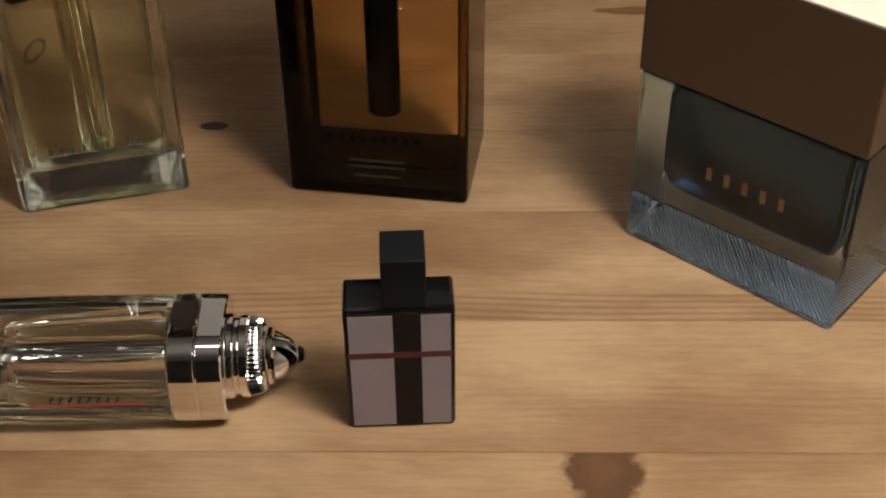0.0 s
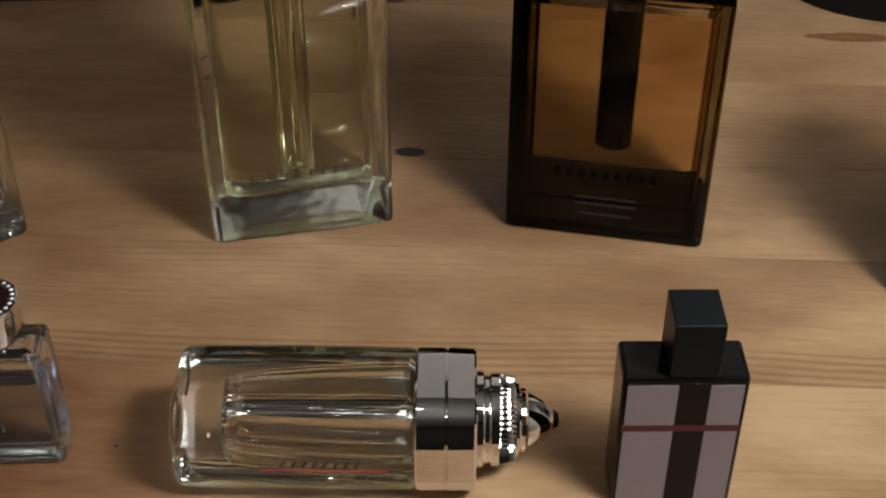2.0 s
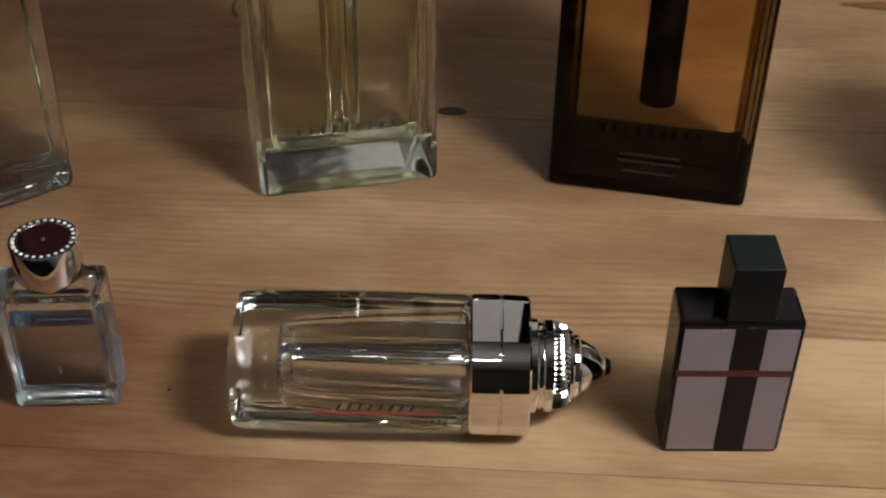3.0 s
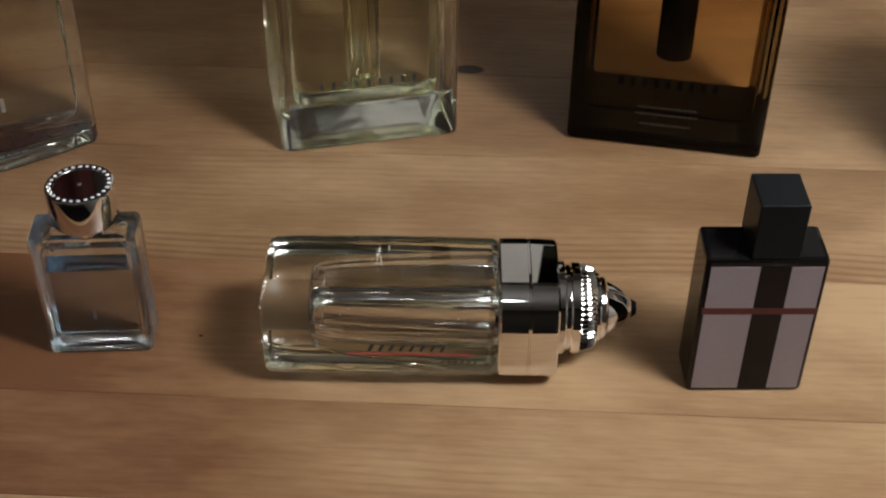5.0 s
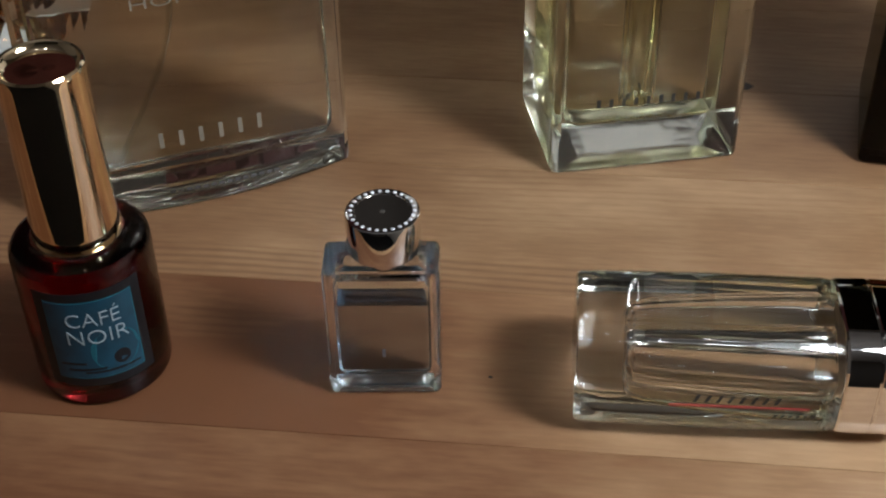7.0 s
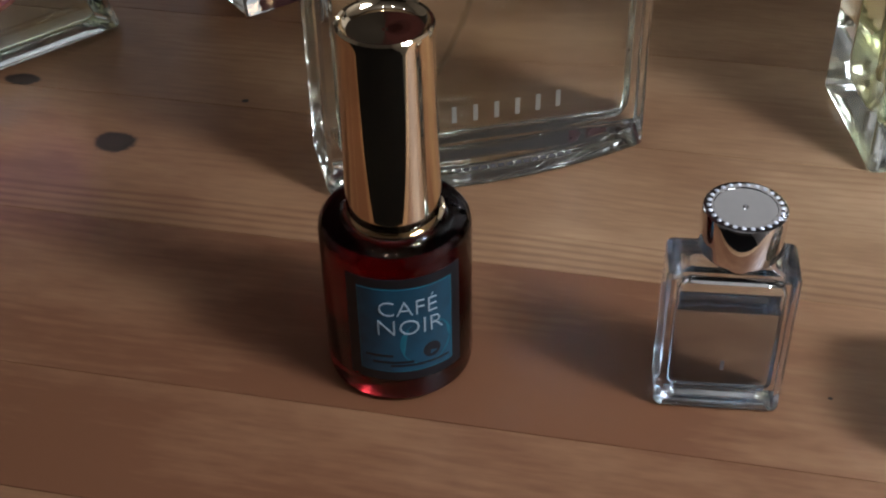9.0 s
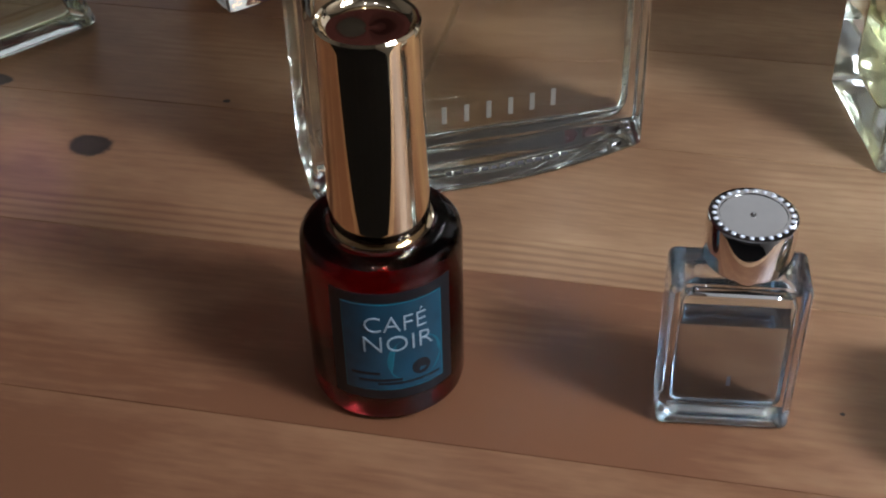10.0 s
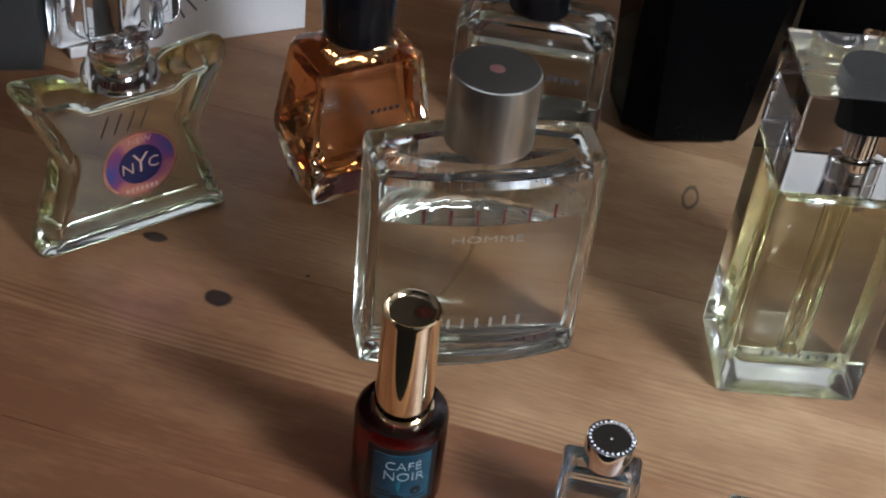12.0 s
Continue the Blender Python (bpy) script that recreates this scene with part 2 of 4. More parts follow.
INK_GOLD = surface("pale_gold_print", (0.29, 0.26, 0.20), 0.45, 0.2, 0.1, 900, 0.0)
INK_DIM = surface("dim_grey_print", (0.03, 0.028, 0.023), 0.5, 0.0, 0.1, 900, 0.0)
INK_FOIL = surface("copper_gold_print", (0.66, 0.42, 0.30), 0.35, 0.4, 0.1, 900, 0.0)
BLACK_DEEP = surface("deep_black_lacquer", (0.0018, 0.0018, 0.0018), 0.25, 0.0, 0.3, 700, 0.0, spec=0.04)
INK_RED = surface("red_print", (0.33, 0.035, 0.03), 0.45, 0.0, 0.1, 900, 0.0)
INK_BRONZE = surface("bronze_print", (0.40, 0.17, 0.08), 0.35, 0.5, 0.1, 900, 0.0)
LABEL_BLACK = surface("black_paper_label", (0.004, 0.0045, 0.006), 0.5, 0.0, 0.2, 1200, 0.03)
LABEL_BLUE = surface("petrol_blue_paper", (0.009, 0.052, 0.085), 0.45, 0.0, 0.45, 260, 0.02)
LABEL_DISC = surface("turquoise_print", (0.013, 0.12, 0.16), 0.45, 0.0, 0.25, 400, 0.02)
PAPER_WHITE = surface("white_print", (0.33, 0.39, 0.42), 0.5, 0.0, 0.05, 900, 0.0)
PURPLE = surface("deep_purple_foil", (0.014, 0.011, 0.055), 0.25, 0.3, 0.1, 800, 0.0)
FOIL = surface("pink_copper_foil", (0.42, 0.19, 0.12), 0.25, 0.8, 0.55, 140, 0.0)


def hologram():
    """Foil whose tint drifts from copper pink to violet and blue."""
    m, nt, out = material("holographic_foil")
    p = node(nt, "ShaderNodeBsdfPrincipled", Metallic=0.7, Roughness=0.3)
    tc = nt.nodes.new("ShaderNodeTexCoord")
    n = node(nt, "ShaderNodeTexNoise", Scale=70.0, Detail=1.0)
    ramp = nt.nodes.new("ShaderNodeValToRGB")
    el = ramp.color_ramp.elements
    el[0].position, el[0].color = 0.36, (0.52, 0.20, 0.14, 1)
    el[1].position, el[1].color = 0.66, (0.07, 0.07, 0.24, 1)
    e = el.new(0.5)
    e.color = (0.22, 0.06, 0.17, 1)
    nt.links.new(tc.outputs["Object"], n.inputs["Vector"])
    nt.links.new(n.outputs["Fac"], ramp.inputs[0])
    nt.links.new(ramp.outputs[0], p.inputs["Base Color"])
    nt.links.new(p.outputs[0], out.inputs[0])
    return m


HOLOGRAM = hologram()
CARD_WHITE = surface("white_card", (0.74, 0.72, 0.68), 0.6, 0.0, 0.05, 600, 0.02)
CARD_GREY = surface("dark_grey_card", (0.05, 0.048, 0.045), 0.6, 0.0, 0.15, 600, 0.02)
INK_GREY = surface("grey_print", (0.10, 0.095, 0.10), 0.55, 0.0, 0.1, 900, 0.0)
STONE = surface("pale_sparkling_stone", (0.80, 0.79, 0.80), 0.12, 0.25, 0.3, 900, 0.0)
WALL_PAINT = surface("dark_wall_paint", (0.09, 0.075, 0.06), 0.8, 0.0, 0.06, 30, 0.02)
CEILING_PAINT = surface("ceiling_paint", (0.6, 0.57, 0.53), 0.85, 0.0, 0.05, 30, 0.02)
PALE_PAINT = surface("pale_wall_paint", (0.70, 0.64, 0.55), 0.8, 0.0, 0.06, 30, 0.02)
LAMP_WHITE = surface("pale_enamel", (0.64, 0.63, 0.60), 0.35, 0.0, 0.04, 90, 0.0)
CARPET = surface("brown_carpet", (0.012, 0.010, 0.009), 0.95, 0.0, 0.3, 220, 0.2)
SOFA_RED = surface("red_brown_cloth", (0.10, 0.024, 0.02), 0.9, 0.0, 0.2, 220, 0.2)


# ---------------------------------------------------------------- mesh helpers; centimetres until part() scales them
CM = 0.01


def rrect(hx, hy, r, n=4):
    """Rounded rectangle, anticlockwise."""
    r = max(min(r, hx * 0.999, hy * 0.999), 0.001)
    pts = []
    for cx, cy, a0 in ((hx - r, hy - r, 0), (-hx + r, hy - r, 90), (-hx + r, -hy + r, 180), (hx - r, -hy + r, 270)):
        for i in range(n + 1):
            a = radians(a0 + 90 * i / n)
            pts.append((cx + r * math.cos(a), cy + r * math.sin(a)))
    return pts


def bowed(hx, hside, bow, r, n=10):
    """A plan with flat ends and bowed front and back, anticlockwise."""
    front = []
    for i in range(n + 1):
        u = -1 + 2 * i / n
        front.append((u * (hx - r), -hside - bow * (1 - u * u)))
    back = [(-x, -y) for x, y in front]
    right = [(hx - r * 0.3, -hside + r * 0.3), (hx, -hside + r), (hx, hside - r), (hx - r * 0.3, hside - r * 0.3)]
    left = [(-x, -y) for x, y in right]
    return front + right + back + left


def circle(r, n=48, turn=0.0):
    return [(r * math.cos(2 * math.pi * i / n + turn), r * math.sin(2 * math.pi * i / n + turn)) for i in range(n)]


def inset(pts, f, g=None):
    return [(x * f, y * (g or f)) for x, y in pts]


def loft(rings, bottom=True, top=True, bm=None, top_slot=0):
    """Rings: (z, points). One closed skin through them."""
    bm = bm or bmesh.new()
    rows = [[bm.verts.new((x, y, z)) for x, y in pts] for z, pts in rings]
    for a, b in zip(rows, rows[1:]):
        for i in range(len(a)):
            j = (i + 1) % len(a)
            bm.faces.new((a[i], a[j], b[j], b[i]))
    if bottom:
        bm.faces.new(rows[0][::-1])
    if top:
        bm.faces.new(rows[-1]).material_index = top_slot
    return bm


def prism(pts_of, z0, z1, edge, bm=None):
    """An upright block with rounded upper and lower edges; pts_of(d) gives the plan drawn in by d."""
    return loft([(z0, pts_of(edge)), (z0 + edge * 0.3, pts_of(edge * 0.3)), (z0 + edge, pts_of(0)),
                 (z1 - edge, pts_of(0)), (z1 - edge * 0.3, pts_of(edge * 0.3)), (z1, pts_of(edge))], bm=bm)


def block(hx, hy, z0, z1, edge=0.05, r=None, n=3, bm=None):
    r = edge if r is None else r
    return prism(lambda d: rrect(hx - d, hy - d, max(r - d, 0.01), n), z0, z1, edge, bm)


def bottle(plan, z0, z1, edge, dome, reach):
    """A glass body with rounded edges and a hollow pushed up into its underside; plan(d) gives the outline drawn in by d."""
    bm = loft([(z0 + dome, plan(reach * 0.8)), (z0 + dome * 0.92, plan(reach * 0.6)), (z0 + dome * 0.6, plan(reach * 0.4)), (z0 + dome * 0.18, plan(reach * 0.25)),
                 (z0, plan(edge + 0.07)), (z0, plan(edge)), (z0 + edge * 0.3, plan(edge * 0.3)), (z0 + edge, plan(0)),
                 (z1 - edge, plan(0)), (z1 - edge * 0.3, plan(edge * 0.3)), (z1, plan(edge))])
    for f in bm.faces:
        if f.calc_center_median().z < z0 + dome + 0.001 and max(v.co.z for v in f.verts) < z0 + max(dome, edge * 0.2) + 0.001:
            f.material_index = 1
    return bm


def box(x0, x1, y0, y1, z0, z1, bm=None):
    bm = bm or bmesh.new()
    v = [bm.verts.new(p) for p in ((x0, y0, z0), (x1, y0, z0), (x1, y1, z0), (x0, y1, z0), (x0, y0, z1), (x1, y0, z1), (x1, y1, z1), (x0, y1, z1))]
    for f in ((3, 2, 1, 0), (4, 5, 6, 7), (0, 1, 5, 4), (1, 2, 6, 5), (2, 3, 7, 6), (3, 0, 4, 7)):
        bm.faces.new([v[i] for i in f])
    return bm


def lathe(profile, n=48, bm=None, bottom=True, top=True):
    return loft([(z, circle(max(r, 0.002), n)) for r, z in profile], bottom, top, bm)


def moved(bm, m):
    bmesh.ops.transform(bm, matrix=m, verts=bm.verts)
    return bm


def smooth_mesh(name, bm, limit=0.55):
    bm.normal_update()
    for f in bm.faces:
        f.smooth = len(f.verts) < 5 and min(e.calc_length() for e in f.edges) < 0.35
    for e in bm.edges:
        e.smooth = e.calc_face_angle(3.0) < limit
    me = bpy.data.meshes.new(name)
    bmesh.ops.scale(bm, vec=(CM, CM, CM), verts=bm.verts)
    bm.to_mesh(me)
    bm.free()
    return me


def part(name, bm, mat, parent, label="", kind=""):
    me = smooth_mesh(name, bm)
    for m in mat if isinstance(mat, tuple) else (mat,):
        me.materials.append(m)
    ob = new(name, me)
    ob.parent = parent
    return tagged(ob, label, kind=kind)


def thing(name, x, y, turn, label, category, group="", z=0.0):
    ob = new(name)
    ob.empty_display_size = 0.01
    ob.matrix_basis = pose(x * CM, y * CM, z * CM, 0, 0, turn)
    return tagged(ob, label, category, group)


def stand(fl, fr, depth):
    """Centre, turn and half width of a block from its front corners on the table and its depth."""
    dx, dy = fr[0] - fl[0], fr[1] - fl[1]
    w = math.hypot(dx, dy)
    return (fl[0] + fr[0]) / 2 - dy / w * depth / 2, (fl[1] + fr[1]) / 2 + dx / w * depth / 2, math.degrees(math.atan2(dy, dx)), w / 2


def letters(text, size, place, name, mat, parent, wrap=0.0, label="", wide=1.0):
    """Raised lettering, centred, in the plane y = 0 facing -y, then set at place; wrap: radius of the round body that it follows."""
    cu = bpy.data.curves.new(name, "FONT")
    cu.body, cu.size, cu.align_x, cu.align_y, cu.extrude, cu.resolution_u, cu.offset = text, size, "CENTER", "CENTER", 0.006, 3, -0.015 * size
    tmp = bpy.data.objects.new(name, cu)
    me = bpy.data.meshes.new_from_object(tmp)
    bpy.data.objects.remove(tmp)
    for v in me.vertices:
        x, z, y = v.co.x * wide, v.co.y, -v.co.z
        v.co = place @ Vector((x, y, z)) if not wrap else Vector((0, 0, 0))
        if wrap:
            q = place.translation + Vector((x, 0, z))
            a = q.x / wrap
            v.co = Vector(((wrap - y) * math.sin(a), -(wrap - y) * math.cos(a), q.z))
        v.co *= CM
    me.materials.clear()
    me.materials.append(mat)
    ob = new(name, me)
    ob.parent = parent
    return tagged(ob, label)


def bars(count, width, height, place, name, mat, parent, fill=0.62, label="", slant=0.0, bow=None):
    """Plain bars in the place of a line of letters, one a letter, in the plane y = 0 facing -y; bow(x) moves each one back."""
    bm = bmesh.new()
    step = width / count
    for i in range(count):
        x = -width / 2 + step * (i + 0.5)
        h = height / 2
        y = bow(x) if bow else 0.0
        w = step * fill / 2
        box(x - w, x + w, y - 0.008, y + 0.004, -h, h, bm)
    for v in bm.verts:
        v.co.x += slant * v.co.z
    return part(name, moved(bm, place), mat, parent, label)


def cavity(parent, plan, levels, fill, mats, name="liquid"):
    """Inside of a bottle: the liquid up to fill and the air above it. levels: (z, draw-in) from the bottom up."""
    low = [(z, plan(d)) for z, d in levels if z < fill]
    above = [(z, plan(d)) for z, d in levels if z > fill]
    d_fill = np.interp(fill, [z for z, _ in levels], [d for _, d in levels])
    part(name, loft(low + [(fill, plan(d_fill))], top_slot=1), mats, parent)
    if above:
        part("air_space", loft([(fill, plan(d_fill))] + above, bottom=False), AIR, parent)


# ---------------------------------------------------------------- the room, closed round the table
def room():
    x0, x1, y0, y1, z0, z1 = -210.0, 68.0, -190.0, 86.0, -75.0, 170.0
    for name, b, mat in (
        ("floor", (x0, x1, y0, y1, z0 - 5, z0), CARPET),
        ("ceiling", (x0, x1, y0, y1, z1, z1 + 5), CEILING_PAINT),
        # unseen pale walls, the east one set near, added to brighten the glass rims
        ("wall_west", (x0 - 8, x0, y0, y1, z0, z1), PALE_PAINT),
        ("wall_east", (x1, x1 + 8, y0, y1, z0, z1), PALE_PAINT),
        ("wall_south", (x0, x1, y0 - 8, y0, z0, z1), WALL_PAINT),
        ("wall_north", (x0, x1, y1, y1 + 8, z0, z1), WALL_PAINT),
    ):
        tagged(part(name, box(*b), mat, None), "plain " + name.split("_")[0] + " of the dim room", name.split("_")[0], kind="structure")


room()


def behind_the_table():
    """An unseen pale cabinet and red-brown curtain, added only to colour the reflections in the caps."""
    c = thing("cabinet", 12.0, 78.0, 0, "unseen cream block added behind the table for cap reflections", "cabinet", z=-75.0)
    part("body", block(28, 7, 0, 131, 0.6), surface("cream_cabinet_paint", (0.80, 0.75, 0.67), 0.5, 0.0, 0.05, 60, 0.02), c)
    c = thing("curtain", -62.0, 83.0, 0, "unseen red brown cloth added for cap reflections", "curtain", z=-75.0)
    ring = [(26 * u, -1.2 * math.sin(u * 34)) for u in [-1 + i / 40 for i in range(81)]]
    part("cloth", loft([(0.0, ring + [(x, y + 0.6) for x, y in ring[::-1]]), (215.0, ring + [(x, y + 0.6) for x, y in ring[::-1]])]), SOFA_RED, c)


behind_the_table()

def added_shade():
    """An unseen open shade, added round the two bulbs to reflect bright glints into the glass."""
    p = thing("added_shade", 16.5, 6.8, 0, "unseen pale shade added round the bulbs to brighten the glass", "lamp")
    outer = [(12.5, 40.5), (12.3, 43.0), (11.0, 47.0), (7.0, 51.0), (2.2, 53.5)]
    part("shade", lathe(outer + [(2.0, 53.3)] + [(r - 0.25, z - 0.15) for r, z in outer[::-1]], 48, None, False, False), LAMP_WHITE, p, "added pale bell shade, a reflector")
    part("cord", lathe([(0.3, 53.2), (0.3, 170.0)], 12), BLACK_MATT, p)


added_shade()

SEAMS = [14.25, 14.9, 17.65, 22.0, 26.45, 30.35, 34.7, 39.0, 43.2, 47.6, 51.9, 56.2, 60.5]


def table():
    top = thing("wooden_table", 0, 0, 0, "varnished knotty pine table of narrow glued boards", "table")
    for a, b in zip(SEAMS, SEAMS[1:]):
        g = 0.006
        bm = loft([(-2.4, [(-72, a + g), (62, a + g), (62, b - g), (-72, b - g)]),
                   (-0.02, [(-72, a + g), (62, a + g), (62, b - g), (-72, b - g)]),
                   (0.0, [(-72, a + g + 0.008), (62, a + g + 0.008), (62, b - g - 0.008), (-72, b - g - 0.008)])])
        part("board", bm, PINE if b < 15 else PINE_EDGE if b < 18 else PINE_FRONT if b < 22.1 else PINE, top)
    for y0, y1 in ((19, 21), (52, 54)):
        part("apron", box(-64, 54, y0, y1, -10, -2.4), PINE_LEG, top)
    for x in (-66, 56):
        for y in (20.5, 55):
            part("leg", moved(loft([(-75, rrect(2.4, 2.4, 0.4)), (-12, rrect(3.2, 3.2, 0.4)), (-2.4, rrect(3.2, 3.2, 0.4))]), pose(x, y, 0)), PINE_LEG, top)


table()


# ---------------------------------------------------------------- small front row
def check_bottle():
    x, y, turn, hx = stand((-1.06, 18.35), (1.31, 18.49), 1.08)
    t = thing("miniature_bottle", x, y, turn, "black miniature perfume bottle with mauve check panels, standing on the table", "perfume bottle", "small bottles in the front row")
    part("body", block(hx, 0.54, 0, 3.5, 0.09), BLACK_GLASS, t)
    part("cap", moved(block(0.47, 0.53, 3.5, 4.76, 0.035), pose(0.12, 0, 0)), BLACK_MATT, t, "square matt black cap")
    f = -0.54
    for x0, x1 in ((-hx + 0.1, -0.14), (0.46, hx - 0.1)):
        for z0, z1 in ((0.1, 2.12), (2.28, 3.32)):
            part("panel", box(x0, x1, f - 0.012, f + 0.02, z0, z1), MAUVE, t, "mauve grey painted panel")
    part("stripe", box(-0.14, 0.46, f - 0.010, f + 0.02, 0.08, 3.36), STRIPE, t, "dark brown upright stripe")
    part("band", box(-hx + 0.06, hx - 0.06, f - 0.016, f + 0.02, 2.12, 2.28), MAROON, t, "maroon crossing band")


def lying_bottle():
    t = thing("lying_bottle", -9.72, 19.26, 2.0, "clear glass perfume bottle with chrome cap lying on its side", "perfume bottle", "small bottles in the front row", z=1.18)
    along = pose(0, 0, 0, 0, 90, 0)

    def sec(s):
        """Square section with broad, slightly rounded chamfers."""
        return rrect(1.17 * s, 1.32 * s, 0.72 * s, 4)

    part("glass_body", moved(loft([(0.0, sec(0.90)), (0.03, sec(0.945)), (0.12, sec(0.97)), (0.6, sec(0.985)), (2.5, sec(1.0)), (4.6, sec(0.985)), (4.72, sec(0.96)), (4.75, sec(0.9))]), along), GLASS, t)

    def petals(r, n=72):
        pts = []
        for i in range(n):
            a = 2 * math.pi * i / n
            k = r * (0.64 + 0.46 * abs(math.cos(2 * a + 0.35)))
            pts.append((k * math.cos(a), k * math.sin(a)))
        return pts

    def chamber():
        return moved(loft([(0.90, petals(0.25)), (0.94, petals(0.48)), (1.05, petals(0.60)), (1.4, petals(0.70)), (2.0, petals(0.79)), (2.8, petals(0.88)), (3.7, petals(0.96)), (4.5, petals(1.0)), (4.62, petals(0.94))]), along)

    level = -0.55
    wet, dry = chamber(), chamber()
    for half, keep_low in ((wet, True), (dry, False)):
        bmesh.ops.bisect_plane(half, geom=half.verts[:] + half.edges[:] + half.faces[:], plane_co=(0, 0, level), plane_no=(0, 0, 1), clear_outer=keep_low, clear_inner=not keep_low)
    for f in bmesh.ops.holes_fill(wet, edges=[e for e in wet.edges if e.is_boundary], sides=0)["faces"]:
        f.material_index = 1
        if f.normal.z < 0:
            f.normal_flip()
    part("liquid", wet, PALE, t, "pale yellow perfume lying along the bottle")
    part("air_space", dry, AIR, t)
    collar = part("collar", moved(loft([(4.74, sec(0.97)), (4.78, sec(0.995)), (5.32, sec(1.0)), (5.34, sec(0.985)), (5.37, sec(0.985)), (5.39, sec(1.0)), (5.9, sec(0.985)), (5.94, sec(0.96))]), along), CHROME, t, "polished chrome collar")
    part("neck", moved(lathe([(0.94, 5.9), (0.98, 5.96), (0.98, 6.08), (0.9, 6.12), (0.9, 6.2), (0.95, 6.24), (0.95, 6.4), (0.86, 6.44)]), along), CHROME, t)
    bm = bmesh.new()
    ring = []
    for i in range(96):
        a = 2 * math.pi * i / 96
        k = 0.91 if i % 2 else 0.83
        ring.append((k * math.cos(a), k * math.sin(a)))
    loft([(6.42, inset(ring, 0.97)), (6.46, ring), (6.7, inset(ring, 0.93)), (6.74, inset(ring, 0.88))], bm=bm)
    part("knurled_ring", moved(bm, along), CHROME, t)
    part("tip", moved(lathe([(0.74, 6.7), (0.74, 6.8), (0.66, 6.84), (0.65, 6.93), (0.57, 6.98), (0.53, 7.08), (0.40, 7.3), (0.24, 7.47), (0.06, 7.55)]), along), CHROME, t, "chrome stepped pointed tip")
    part("end_button", moved(lathe([(0.16, 7.4), (0.2, 7.5), (0.14, 7.6), (0.03, 7.62)], 24), pose(0, 0, 0) @ along), BLACK, t)
    face = pose(2.9, -1.328, 0.02, 0, 0, 0)
    bars(8, 1.65, 0.17, face, "script_lettering", INK_BLACK, t, 0.3, "black script lettering as thin bars", 0.45)
    bars(6, 0.8, 0.09, pose(3.95, -1.328, -0.34), "small_print", INK_BLACK, t, 0.35, "", 0.45)
    part("underline", moved(box(-1.2, 1.3, -0.008, 0.01, -0.19, -0.15), face), INK_RED, t, "thin red underline")


def blue_mini():
    x, y, turn, hx = stand((-14.33, 18.66), (-12.19, 18.87), 1.06)
    t = thing("miniature_bottle", x, y, turn, "square clear miniature bottle with pale blue perfume and jewelled chrome cap", "perfume bottle", "small bottles in the front row")
    part("glass_body", bottle(lambda d: rrect(hx - d, 0.51 - d, max(0.14 - d, 0.02), 5), 0.02, 3.02, 0.09, 0.13, 0.5), (BLUISH, FROSTED), t)
    cavity(t, lambda d: rrect(hx - 0.19 - d, 0.36 - d, 0.1), [(0.36, 0.30), (0.38, 0.19), (0.43, 0.09), (0.50, 0.03), (0.6, 0.0), (2.62, 0.0), (2.76, 0.06), (2.84, 0.2)], 2.2, BLUE_LIQUID)
    cap = part("cap", moved(lathe([(0.40, 2.86), (0.43, 2.9), (0.43, 3.14), (0.62, 3.15), (0.665, 3.17), (0.68, 3.22), (0.68, 3.6), (0.68, 3.88), (0.665, 3.94), (0.63, 3.955), (0.51, 3.955), (0.50, 3.93)], 56), pose(0.07, 0, 0.12)), CHROME, t, "polished chrome cap")
    part("cap_disc", moved(lathe([(0.495, 3.90), (0.495, 3.94)], 48), pose(0.07, 0, 0.12)), CHROME, cap)
    part("rivet", moved(lathe([(0.05, 3.935), (0.045, 3.955), (0.02, 3.965)], 16), pose(0.07, 0, 0.12)), CHROME, cap)
    for i in range(26):
        a = 2 * math.pi * i / 26
        bm = lathe([(0.03, 3.935), (0.05, 3.952), (0.022, 3.972)], 6)
        part("stone", moved(bm, pose(0.07 + 0.575 * math.cos(a), 0.575 * math.sin(a), 0.12)), STONE, cap)
    bars(1, 0.1, 0.2, pose(0, -0.515, 1.1), "emblem", INK_GREY, t)


